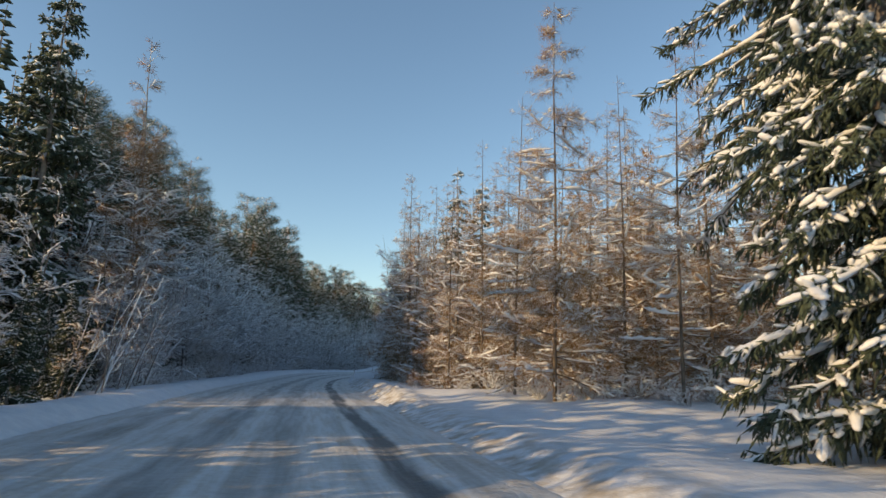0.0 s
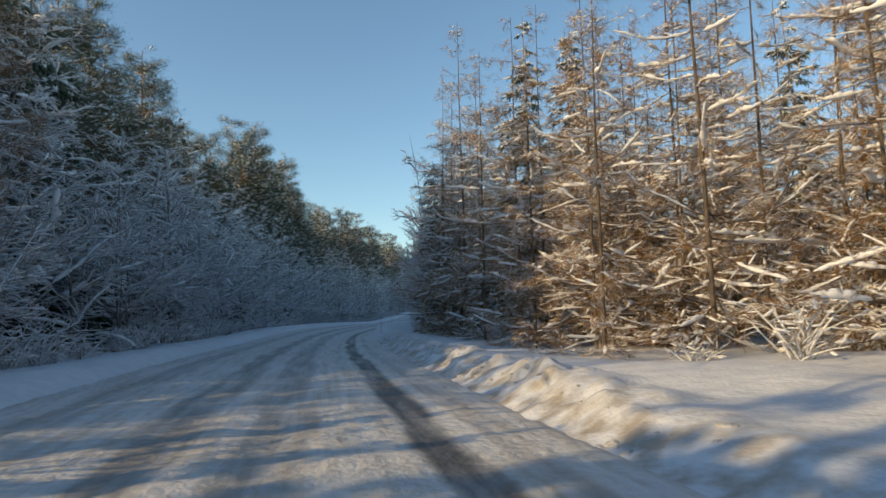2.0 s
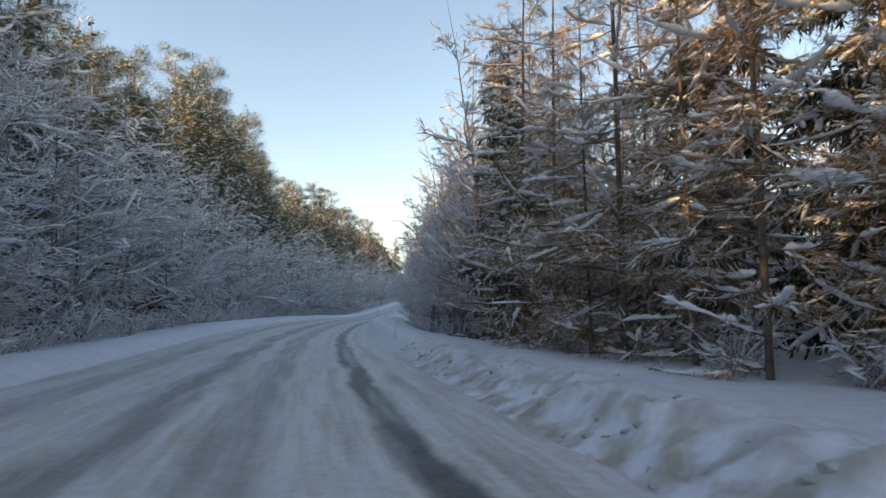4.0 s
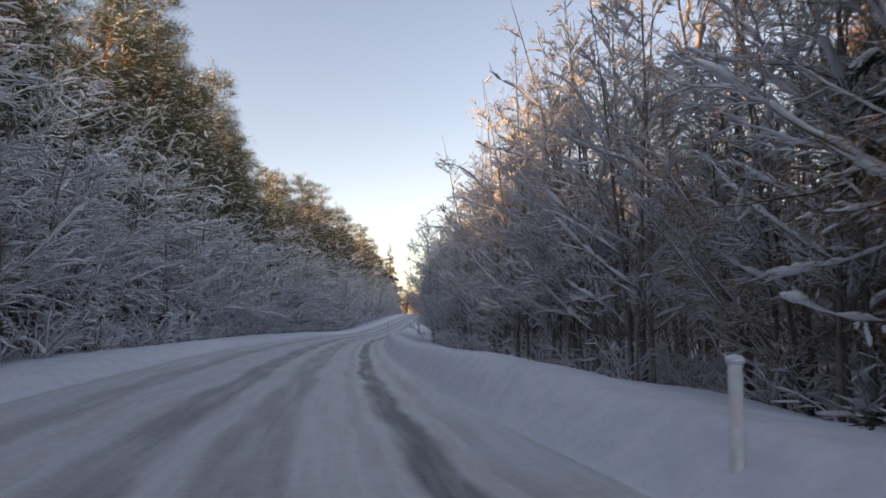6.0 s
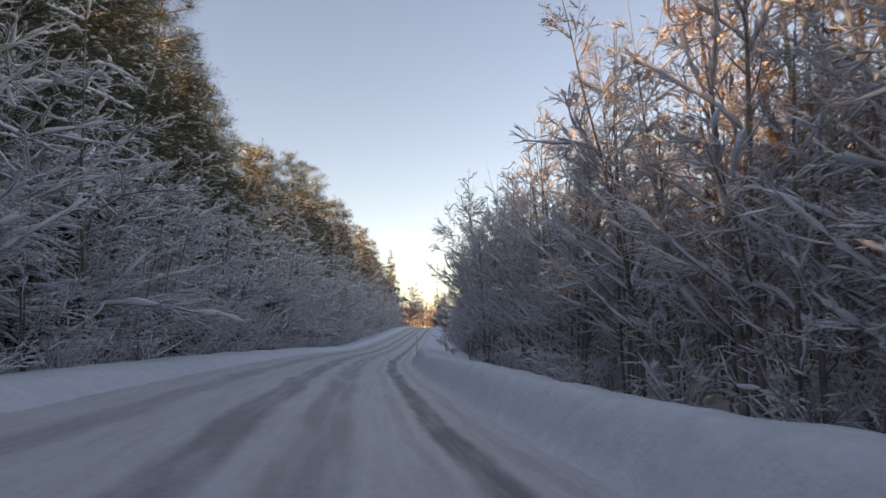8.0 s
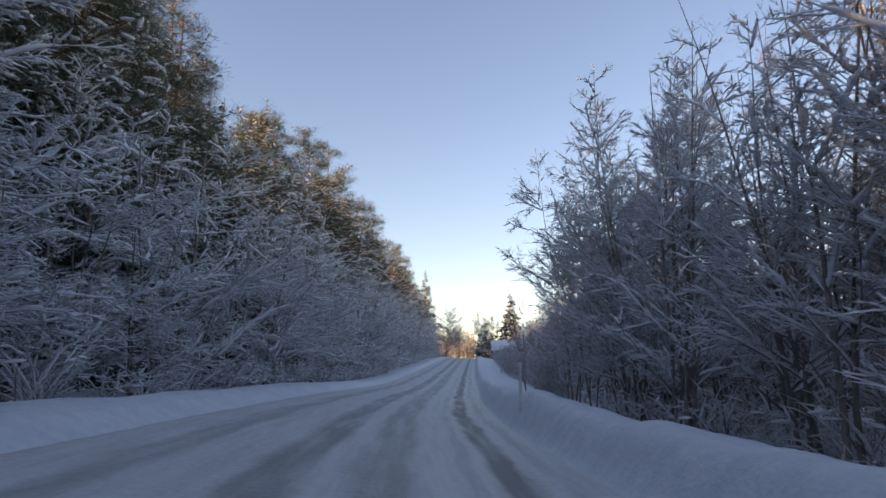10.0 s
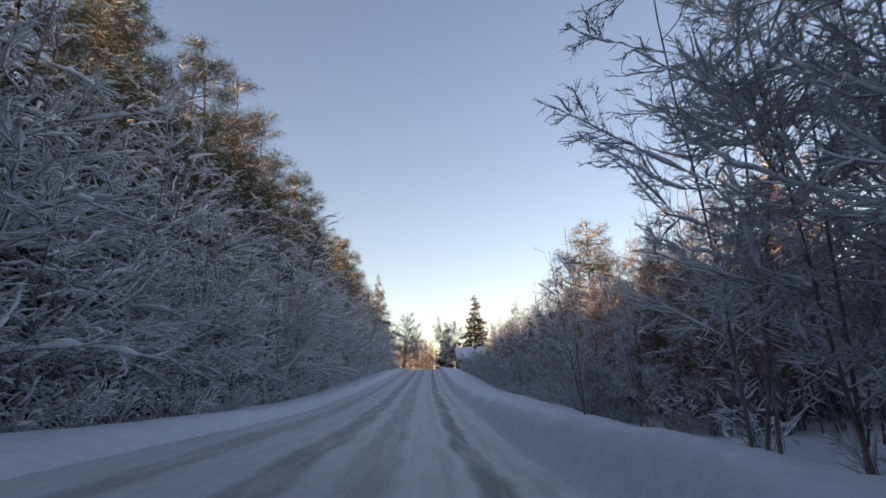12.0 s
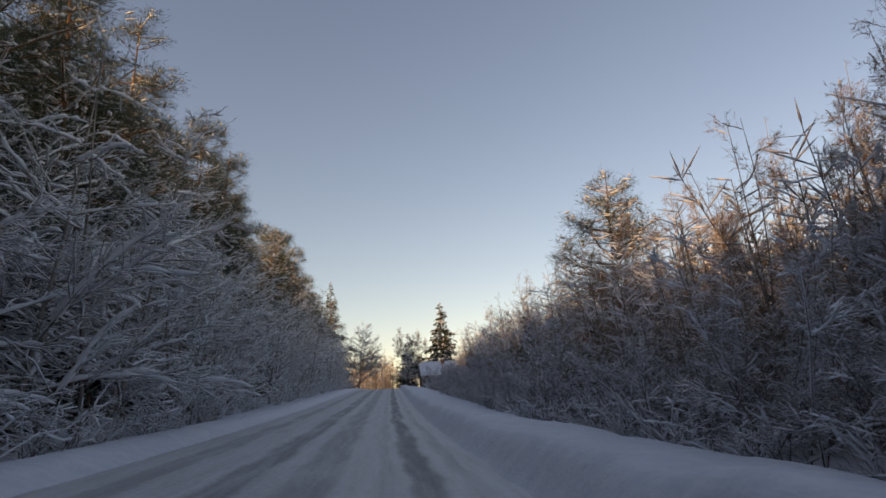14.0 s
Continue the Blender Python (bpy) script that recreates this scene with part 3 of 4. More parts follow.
def broadleaf(seed, h, stems=2, spread=0.3, load=1.0, fork=48, twig=DARK_TWIG, bark=DARK_BARK, lift=0.25, per=2.2, subs=7.0, twigs=6.0, fine=2.6, droop=0.0, lean=0.1, low=0.12, name="alder_tree",
              label="bare alder with snow along every twig", category="bare tree", group="bare trees along the road", tiny=0.005, flat=0.6, snow_top=0.85, tilt=(0, 0), stout=1.0, heap=1.0, belly=0.6, bold=1.0):
    """A bare tree in five orders: stems, per limbs a metre of stem, subs boughs a limb, twigs a bough, fine twigs a twig."""
    r = np.random.RandomState(seed)
    d = np.stack([r.normal(0, lean, stems) + tilt[0], r.normal(0, lean, stems) + tilt[1], np.ones(stems)], 1)
    tr = lines(r, np.stack([r.normal(0, 0.14 * (stems > 1), stems), r.normal(0, 0.14 * (stems > 1), stems), -0.3 + 0 * d[:, 0]], 1), d, h * r.uniform(0.78, 1.0, stems), 0.1, 0.04, 8)
    trr = np.linspace(0.0066 * h * stout / stems**0.45, 0.006, 8)[None] * np.ones((stems, 1))
    n = int(per * h * stems**0.75)
    lim, lr = sprout(r, tr, trr, n, (low, 0.99), lambda t, s: 0.25 + spread * h * (1.02 - t) ** 0.75 * np.minimum(1, belly + 1.6 * t), fork, lift, 0.15, 8, flat=0.6, thick=0.0075 * stout)
    sub, sr = sprout(r, lim, lr, int(n * subs), (0.15, 0.99), lambda t, s: 0.45 * s * (1 - 0.6 * t) + 0.15, 42, lift * 0.5 - droop, 0.19, 4, flat=flat, thick=0.0075)
    tw, wr = sprout(r, sub, sr, int(n * subs * twigs), (0.08, 1.0), lambda t, s: 0.16 + 0.3 * s * (1 - 0.4 * t), 42, lift * 0.4 - droop, 0.12, 3, flat=flat, thick=0.008, up=-0.4 * droop)
    fi, _ = sprout(r, tw, wr, int(n * subs * twigs * fine), (0.1, 1.0), lambda t, s: 0.08 + 0.4 * s, 40, 0, 0.1, 2, flat=flat, up=-0.6 * droop)
    fl, _ = sprout(r, lim, lr, int(n * 6), (0.4, 1.0), lambda t, s: 0.3 + 0 * t, 45, 0, 0.1, 2, flat=flat, up=-droop)
    ends = np.concatenate([fi, fl])
    lain = (r.rand(len(tw)) < 0.75 * load) & (tw[:, 0, 2] < snow_top * h) & (np.abs(unit(tw[:, 2] - tw[:, 0])[:, 2]) < 0.75)
    s_tw = tw[lain]
    s_fi = ends[(r.rand(len(ends)) < 0.3 * load) & (ends[:, 0, 2] < snow_top * h) & (np.abs(unit(ends[:, 1] - ends[:, 0])[:, 2]) < 0.6)]
    keep = sub[:, 0, 2] < snow_top * h
    stem = [("trunk" if stems == 1 else "stem", tubes(tr[i:i + 1], trr[i:i + 1], 6), bark, "") for i in range(stems)]
    return plant(name, stem + [
        ("branching", join(tubes(lim, lr, 4), tubes(sub, sr, 3)), bark, ""),
        ("twig_growth", join(spikes(tw[:, 0], tw[:, 1], 0.0052 * bold), spikes(tw[:, 1], tw[:, 2], 0.0044 * bold), spikes(ends[:, 0], ends[:, 1], tiny)), twig, ""),
        ("snow_load", join(snow_on(r, tr, trr, 0.01 * load, 1.0, 5, 0.9, fine=20), snow_on(r, lim, lr, 0.016 * load * heap, 0.95, lump=0.5, fine=16), clumps(r, lim, lr, 2.0 * load, (0.1, 0.34), (0.025 * heap, 0.05 * heap), 5),
                           snow_on(r, sub[keep], sr[keep], 0.014 * load, min(1, 0.9 * load), 3, lump=0.45, fine=False), clumps(r, sub[keep], sr[keep], 0.35 * load, (0.08, 0.25), (0.018 * heap, 0.035 * heap), 4, k=4),
                           spikes(s_tw[:, 0] + UP * 0.012, s_tw[:, 2] + UP * 0.012, 0.0105 * load, 3, 0.3), spikes(s_fi[:, 0] + UP * 0.008, s_fi[:, 1] + UP * 0.008, 0.008 * load, 3, 0.3)), BRANCH_SNOW, "snow lying along the twigs")],
        label, category, group)


def bush(seed, h, load=1.0):
    r = np.random.RandomState(seed)
    n = 22
    d = np.stack([r.normal(0, 0.5, n), r.normal(0, 0.5, n), np.ones(n)], 1)
    st = lines(r, r.normal(0, 0.18, (n, 3)) * (1, 1, 0) - UP * 0.1, d, h * r.uniform(0.5, 1.1, n), -0.5, 0.1, 5)
    sr = np.linspace(0.010, 0.004, 5)[None] * np.ones((n, 1))
    sub, ur = sprout(r, st, sr, 80, (0.2, 1.0), lambda t, s: 0.35 * s, 45, -0.3, 0.15, 3)
    tw, _ = sprout(r, sub, ur, 160, (0.1, 1), 0.28, 40, 0, 0.1, 2)
    c = st[:, 3] + r.normal(0, 0.1, (n, 3))
    cd = unit(r.normal(0, 1, (n, 3)) * (1, 1, 0.2)) * 0.2
    return plant("snowy_bush", [
        ("stem_growth", join(tubes(st, sr, 4), tubes(sub, ur, 3)), DARK_BARK, ""),
        ("twig_growth", spikes(tw[:, 0], tw[:, 1], 0.005), DARK_TWIG, ""),
        ("snow_load", join(snow_on(r, st, sr, 0.016 * load, 0.8, 4, 0.85, fine=False), snow_on(r, sub, ur, 0.014 * load, 0.9, 3, 0.9, fine=False), eggs(c - cd, c + cd, 0.04 * load * r.uniform(0.5, 1.3, n), 5, 0.7)), BRANCH_SNOW, "")],
        "low bush bowed under snow at the forest edge", "bush", "bushes at the forest edge")


def young_spruce(seed, h):
    ob = spruce(seed, h, 0.3, 1.5, 0.45, 0.08)
    ob.name = "young_spruce"
    return tagged(ob, "young spruce buried in fresh snow by the verge", "spruce", "young spruces")


used = set()


def put(proto, lat, y, size=1.0, turn=None, sink=0.06, label=""):
    """Plants the prototype, or a copy of it once it stands somewhere."""
    p = spot(lat, y, sink)
    turn = random.uniform(0, 360) if turn is None else turn
    m = Matrix.Translation(p) @ pose(0, 0, 0, 0, 0, turn)
    if proto.name in used:
        ob = copy_thing(proto, m)
    else:
        used.add(proto.name)
        ob = proto
    ob.matrix_basis = m @ Matrix.Diagonal((size, size, size, 1))
    if label:
        tagged(ob, label)
    return ob


# ---- the stand of trees ----
rnd = random.Random(11)
larches = [larch(20 + i, h, 1.0, 1.5, hair=0.0048, limbs=6.0) for i, h in enumerate((14.0, 15.5, 13.0, 16.5))]
near_larches = [larch(27 + i, h, 1.0, 1.5, 14, 0.0034, 3.9) for i, h in enumerate((14.0, 15.0, 13.0))]
far_larches = [larch(30 + i, h, 0.4, 1.5, 0, 0.013) for i, h in enumerate((15.0, 13.0))]
spruces = [spruce(40 + i, h, 0.19, 0.9, 2.8, 0.03, 9.5, 0.68, 0.2, 0.7, 0.16, 0.6) for i, h in enumerate((17.0, 13.0, 15.0))]
far_spruces = [spruce(47 + i, h, 0.2, 0.8, 0.4, 0.04, 4.8, 2.1) for i, h in enumerate((13.0, 11.5))]
pines = [pine(50 + i, h, c) for i, (h, c) in enumerate(((23.5, 0.3), (22.0, 0.24), (24.5, 0.34), (21.0, 0.26)))]
alders = [broadleaf(60 + i, h, s, 0.4, 1.4, 70, RIMED_TWIG, lift=-0.12, per=1.9, subs=8.0, twigs=4.8, fine=1.8, flat=0.22, low=0.05, snow_top=1.0, heap=1.8) for i, (h, s) in enumerate(((9.5, 2), (11.0, 1), (8.0, 3), (12.5, 1), (10.0, 1)))]
far_alders = [broadleaf(160 + i, h, s, 0.36, 1.9, 55, RIMED_TWIG, lift=-0.25, per=2.0, subs=5, twigs=4, fine=1.5, flat=0.35, low=0.06, snow_top=1.0, tiny=0.008) for i, (h, s) in enumerate(((11.0, 1), (12.5, 2), (10.0, 2)))]
uprights = [broadleaf(70 + i, h, s, 0.25, 1.4, 46, RIMED_TWIG, lift=0.35, per=2.0, subs=6.0, twigs=4.0, fine=2.0, heap=1.5, stout=1.15, lean=0.05, low=0.14, label="slim bare alder with snow on its lower twigs", name="slim_alder", snow_top=0.85)
            for i, (h, s) in enumerate(((11.6, 3), (12.6, 2), (11.0, 4), (12.2, 3)))]
birches = [broadleaf(80 + i, h, 1, 0.17, 0.3, 38, RED_TWIG, BIRCH_BARK, 0.3, 3.0, 7, 8, 3.2, 0.35, 0.03, 0.2, "birch_tree", "white-barked bare birch with fine hanging twigs", "birch", "birches in the forest", snow_top=0.5, tiny=0.006)
           for i, h in enumerate((15.0, 17.0, 14.0))]
saplings = [broadleaf(90 + i, h, 4, 0.2, 1.0, 45, RED_TWIG, per=1.3, subs=4, twigs=3, fine=1.2, heap=1.4, lean=0.22, tilt=(0.3, 0.35), label="leaning bare sapling with clots of snow", category="sapling", name="sapling") for i, h in enumerate((6.0, 7.5))]
willows = [broadleaf(100 + i, h, 6, 0.3, 1.2, 42, RIMED_TWIG, per=2.6, subs=6, twigs=5, lean=0.3, low=0.1, label="snowy willow bush of many thin stems", category="willow", name="willow_bush") for i, h in enumerate((3.6, 4.6))]
brush = [broadleaf(75 + i, h, s, 0.22, 0.9, 42, RED_TWIG, lift=0.35, per=2.4, subs=6, twigs=6, lean=0.05, low=0.06, label="slim bare alder with dark reddish twigs", name="slim_alder", snow_top=0.6, tiny=0.0065)
         for i, (h, s) in enumerate(((11.0, 3), (12.5, 2), (10.0, 4)))]
bent = [broadleaf(95 + i, h, 4, 0.2, 1.0, 42, RED_TWIG, lift=0.1, per=1.8, subs=6, twigs=5, lean=0.3, low=0.15, tilt=(-0.8, 0.2), label="thin bare stems bent over towards the road", category="sapling", name="bent_alder", snow_top=1.0) for i, h in enumerate((6.5, 8.0))]
bushes = [bush(110 + i, h, 1.35) for i, h in enumerate((1.2, 1.7, 2.3))]
youngs = [young_spruce(120, 1.6), young_spruce(121, 2.4)]


def at(proto, x, y, size=1.0, **more):
    return put(proto, lat_of(x, y), y, size, **more)


# right: the near spruce and the larch edge round the open side
at(spruce(45, 20.0, 0.14, 0.7, 6.5, 0.015, 12.0, 0.52, 0.12, 1.3, 0.3, 0.72), 8.5, 7.5, 1.0, turn=40, label="big sunlit spruce by the clearing with heavy snow")
at(spruce(44, 22.0, 0.44, 0.6, 6.0, 0.38, 11.0, 0.6, 0.1, 1.2, 0.35, 0.8), 13.6, 12.6, 1.0, turn=70, label="tall shaded spruce with long drooping upper boughs")
for i, (x, y, s) in enumerate(((6.95, 21.2, 0.98), (9.8, 28.6, 0.95), (8.8, 24.4, 0.95), (7.3, 26.9, 1.04), (6.5, 30.0, 0.9), (7.4, 32.4, 0.92), (6.6, 35.0, 0.95), (7.8, 37.3, 0.95),
                               (15.5, 30.5, 1.12), (18.5, 32.0, 1.1), (21.5, 33.5, 1.2), (25.0, 35.0, 1.15), (29.0, 36.5, 1.2), (12.6, 33.5, 1.15), (17.0, 36.0, 1.3), (10.5, 33.0, 1.05), (10.45, 19.9, 0.98), (12.6, 25.4, 1.05), (11.4, 28.0, 1.1), (14.8, 27.4, 1.1))):
    at(near_larches[i % 3] if y < 31 and x < 11.5 else larches[i % 4], x, y, 0.8 * s)
for proto, x, y, turn in ((near_larches[2], 10.4, 16.4, 30), (larches[1], 13.2, 19.0, 140), (larches[2], 16.4, 19.6, 250), (larches[0], 14.6, 16.2, 200)):
    at(proto, x, y, 0.88, turn=turn)
for i, (x, y) in enumerate(((11.2, 24.2), (13.4, 23.6), (12.0, 26.6), (13.6, 29.4), (9.6, 31.6), (10.8, 35.2), (9.2, 37.8), (11.6, 39.0), (8.8, 34.2))):
    at(far_larches[i % 2], x, y, 0.72 + 0.03 * (i % 4))
at(larch(26, 13.0, 2.0, 1.3, 14, 0.004, 6.0), 7.15, 18.0, 1.0, label="tallest bare larch with a thin pointed top")
for x, y in ((19, 24), (24, 21), (28, 26), (22, 16), (27, 14), (32, 20), (36, 27), (40, 22), (31, 10), (34, 15)):
    at(far_larches[rnd.randrange(2)], x, y, rnd.uniform(0.8, 1.0))
for i, (x, y) in enumerate(((14, 25), (16, 23.6), (17.5, 25.5), (18.6, 22.4), (20.5, 24.4), (22.5, 22), (20, 27), (24, 25), (16.5, 28.4), (23, 18.6), (25.5, 17.2), (13.2, 22.6), (27, 22))):
    at(far_larches[i % 2], x, y, rnd.uniform(0.75, 1.0))
for x in np.arange(24, 64, 2.8):
    at(far_larches[rnd.randrange(2)], float(x), 31 + 0.1 * float(x) + rnd.uniform(-2, 2), rnd.uniform(0.85, 1.05))
y = 39.0
while y < 58:
    put((larches + near_larches)[rnd.randrange(7)], rnd.uniform(6.2, 7.6), y, rnd.uniform(0.82, 1.0))
    y += rnd.uniform(1.7, 2.6)
at(spruces[1], 6.9, 52.6, 0.8)
at(spruces[0], 8.2, 56.6, 0.7)
for row, (lo, hi) in enumerate(((9.5, 13), (14, 19), (20, 27))):
    y = 38.0
    while y < 66:
        put(far_larches[rnd.randrange(2)] if rnd.random() < 0.8 else spruces[rnd.randrange(3)], rnd.uniform(lo, hi), y, rnd.uniform(0.85, 1.1))
        y += rnd.uniform(2.4, 3.8) + row
for x in np.arange(12, 48, 3.6):
    at(far_larches[rnd.randrange(2)], float(x), 39 + 0.3 * float(x) + rnd.uniform(-2, 2), rnd.uniform(0.9, 1.1))

for i, (x, y, s) in enumerate(((7.4, 17.9, 0.36), (7.7, 18.6, 0.55), (7.3, 19.6, 0.4), (7.5, 20.6, 0.65), (7.1, 22.2, 0.4), (7.9, 22.8, 0.65), (8.8, 19.2, 0.7), (9.4, 21.4, 0.8), (9.6, 17.6, 0.6),
                (10.9, 18.2, 0.8), (10.0, 15.8, 0.5), (11.6, 16.6, 0.7), (12.4, 18.0, 0.8), (14.0, 18.0, 0.8), (7.0, 24.4, 0.6), (6.3, 26.0, 0.55), (8.6, 17.2, 0.5))):
    at(bushes[i % 3], x, y, s, turn=67 * i)

# right: slim alders and birches along the curve
y = 57.0
while y < 112:
    put(uprights[rnd.randrange(4)], rnd.uniform(6.6, 9.0), y, rnd.uniform(1.0, 1.25))
    y += rnd.uniform(1.2, 1.9)
for lo, hi, step in ((9.5, 13, 2.6), (13.5, 18, 2.9), (19, 25, 3.0), (25, 33, 3.2)):
    y = 60.0
    while y < 114:
        put((birches + uprights[:2])[rnd.randrange(5)], rnd.uniform(lo, hi), y, rnd.uniform(0.95, 1.25))
        y += rnd.uniform(0.7, 1.3) * step
y = 59.0
while y < 112:
    put(brush[rnd.randrange(3)], rnd.uniform(10.5, 22), y, rnd.uniform(1.0, 1.3))
    y += rnd.uniform(2.2, 3.6)
for i in range(4):
    put(brush[i % 3], rnd.uniform(11, 21), 111 + 3.0 * i, rnd.uniform(0.8, 1.0))
leaning = [broadleaf(66 + i, 14.5, 3, 0.31, 1.3, 62, lift=0.5, stout=0.75, belly=0.35, per=2.5, subs=8, twigs=5.5, fine=2.2, flat=0.5, low=0.13, lean=0.09, snow_top=0.92, heap=1.45, label="tall spreading alder loaded with snow over the verge") for i in range(2)]
for i, (x, y, s) in enumerate(((17.2, 118.6, 0.98), (16.6, 112.8, 1.05), (19.6, 116.0, 0.85), (16.9, 115.9, 0.9), (15.6, 109.0, 1.0), (18.8, 110.0, 1.1))):
    at(leaning[i % 2], x, y, s)

# right: willows and the wood behind them
at(uprights[2], 21.5, 128.5, 0.62)
at(uprights[0], 24.4, 133.0, 0.7)
at(uprights[1], 27.5, 131.5, 0.95)
at(uprights[3], 29.0, 129.0, 1.05)
for i, (x, y) in enumerate(((22.6, 129.5), (24.0, 132.5), (25.6, 136.0), (26.8, 139.0), (28.6, 143.5), (31.0, 148.0), (23.4, 127.0))):
    at(bent[i % 2], x, y, rnd.uniform(0.45, 0.62), turn=rnd.uniform(-25, 15))
at(broadleaf(97, 6.3, 2, 0.3, 1.0, 40, lift=0.3, per=1.6, subs=4, twigs=3, fine=1.5, low=0.15, lean=0.1, heap=1.4, name="sapling", label="single bare sapling on top of the snowbank", category="sapling", snow_top=0.6), 17.4, 124.9, 1.0)
at(bent[0], 16.6, 119.6, 0.42, turn=10)
at(bent[1], 10.3, 61.3, 0.85, turn=0)
at(spruces[1], 31.5, 130.9, 1.15)
y = 131.0
while y < 205:
    put(willows[rnd.randrange(2)], rnd.uniform(6.4, 9.5), y, rnd.uniform(0.7, 1.1))
    y += rnd.uniform(1.4, 2.6)
for lo, hi, step, big in ((9.5, 12.5, 2.2, 0.55), (12.5, 16, 2.0, 0.74), (16.5, 21, 1.9, 1.0), (22, 30, 2.1, 1.28)):
    y = 124.0
    while y < 212:
        pick = rnd.random()
        proto = brush[rnd.randrange(3)] if pick < 0.7 else birches[rnd.randrange(3)]
        put(proto, rnd.uniform(lo, hi), y, big * rnd.uniform(0.8, 1.1))
        y += rnd.uniform(0.7, 1.3) * step
for i in range(16):
    put(brush[i % 3], rnd.uniform(10.5, 19), 126 + 0.8 * i, rnd.uniform(0.8, 1.05))
squat = spruce(46, 9.5, 0.3, 0.3, 1.2, 0.03, 8.0)
for i in range(30):
    y = 131 + 2.4 * i + rnd.uniform(-1, 1)
    put(squat, rnd.uniform(11, 16), y, rnd.uniform(0.5, 0.8), label="dark young spruce among the bare willows")
at(pine(58, 15.5, 0.3, 1.3, 1.8, 6.5, 30), 38.2, 161.0, 1.0, label="round-topped pine with sunlit snowy crown")

# left: the sunny gap, its saplings, the spruce and the birch
for x, y, i in ((-7.3, 21.0, 0), (-7.0, 23.6, 1), (-7.1, 26.4, 0), (-7.2, 29.4, 0)):
    at(saplings[i], x, y, rnd.uniform(0.85, 1.0), turn=rnd.uniform(-20, 20))
dense = [spruce(141, 17.5, 0.17, 0.55, 3.2, 0.03, 11.0, 1.25, 0.22), spruce(142, 14.0, 0.19, 0.5, 3.0, 0.03, 11.0, 1.25, 0.22)]
at(dense[0], -12.4, 30.2, 1.08)
at(dense[1], -14.6, 28.2, 0.95)
# Low spruces added as sun blockers: they shade road and bank, not the larches.
for x, y, s in ((-7.9, 16.6, 0.27), (-7.5, 18.2, 0.25), (-8.0, 20.0, 0.28), (-7.5, 21.8, 0.26), (-8.9, 24.0, 0.25), (-8.6, 24.9, 0.23), (-9.0, 25.7, 0.26), (-8.6, 26.5, 0.24), (-8.9, 27.4, 0.25), (-9.1, 28.3, 0.24)):
    at(dense[1], x, y, s, label="small dark spruce added at the forest edge to shade the road")
# Unseen big spruces, added only to shade the road between y 12 and 24.
for x, y, s in ((-13.0, 10.6, 1.3), (-12.0, 13.4, 1.2), (-16.0, 12.4, 1.4), (-14.0, 15.2, 1.25), (-18.0, 14.2, 1.4), (-17.0, 9.0, 1.4)):
    at(far_spruces[1], x, y, s)
# Birches added outside the view to break up the sun on the right bank.
for i, (x, y) in enumerate(((-12.2, 23.4), (-14.0, 22.0), (-16.0, 24.6), (-18.2, 21.4), (-13.4, 25.8), (-20.5, 23.2), (-17.0, 19.6))):
    at(birches[i % 3], x, y, 0.7)
# Alders added, nearly all out of view, to shade bank and larches opposite.
for x, y in ((-12.5, 25.4), (-14.5, 24.0), (-16.5, 26.4), (-19.0, 24.6), (-11.4, 24.0), (-10.8, 26.6), (-13.2, 27.6)):
    at(far_alders[0], x, y, 0.85)
at(broadleaf(84, 15.0, 1, 0.15, 0.6, 38, RED_TWIG, DARK_BARK, 0.3, 3.4, 8, 9, 3, 0.25, 0.03, 0.12, "birch_tree", "tall bare birch with a fine twig crown", "birch", "birches in the forest", tiny=0.007), -8.9, 33.5, 1.22)
# Two alders added where their shadow reaches the right bank near y 33.
at(alders[2], -8.8, 29.2, 0.7)
at(alders[2], -9.2, 31.0, 0.75)
# Alders beyond the left edge of view; their shade falls on the road.
for x, y in ((-9.5, 14.0), (-10.2, 16.5), (-12.5, 12.5), (-14.0, 17.0)):
    at(alders[4], x, y, 0.8)
for x, y in ((-13, 33), (-9.5, 34), (-12, 38), (-15, 30)):
    at(alders[rnd.randrange(5)], x, y, 1.0)
# More unseen trees beside and behind the start, added to shade the road.
for x, y in ((-9.5, 11.0), (-8.6, 8.0), (-11.5, 9.5), (-16, 8), (-20, 9), (-13.5, 13.0), (-9.0, 4.5)):
    at(far_spruces[rnd.randrange(2)], x, y, rnd.uniform(1.2, 1.5))
for x, y in ((-9.0, 4.0), (-10.5, 1.0), (-9.4, -1.5), (-12.0, 3.0), (-13.5, 5.5), (-12.0, -1.0)):
    at(alders[0], x, y, 0.9)
at(far_spruces[0], -9.6, 5.8, 0.7)
at(far_spruces[1], -9.8, -2.0, 0.8)
for y0, y1, lo, hi, step in ((-30, -3, -14, -8, 2.6), (-30, 0, -22, -15, 3.4)):
    y = y0
    while y < y1:
        put((alders + far_spruces)[rnd.randrange(7)], rnd.uniform(lo, hi), y, rnd.uniform(0.9, 1.2))
        y += rnd.uniform(0.7, 1.3) * step

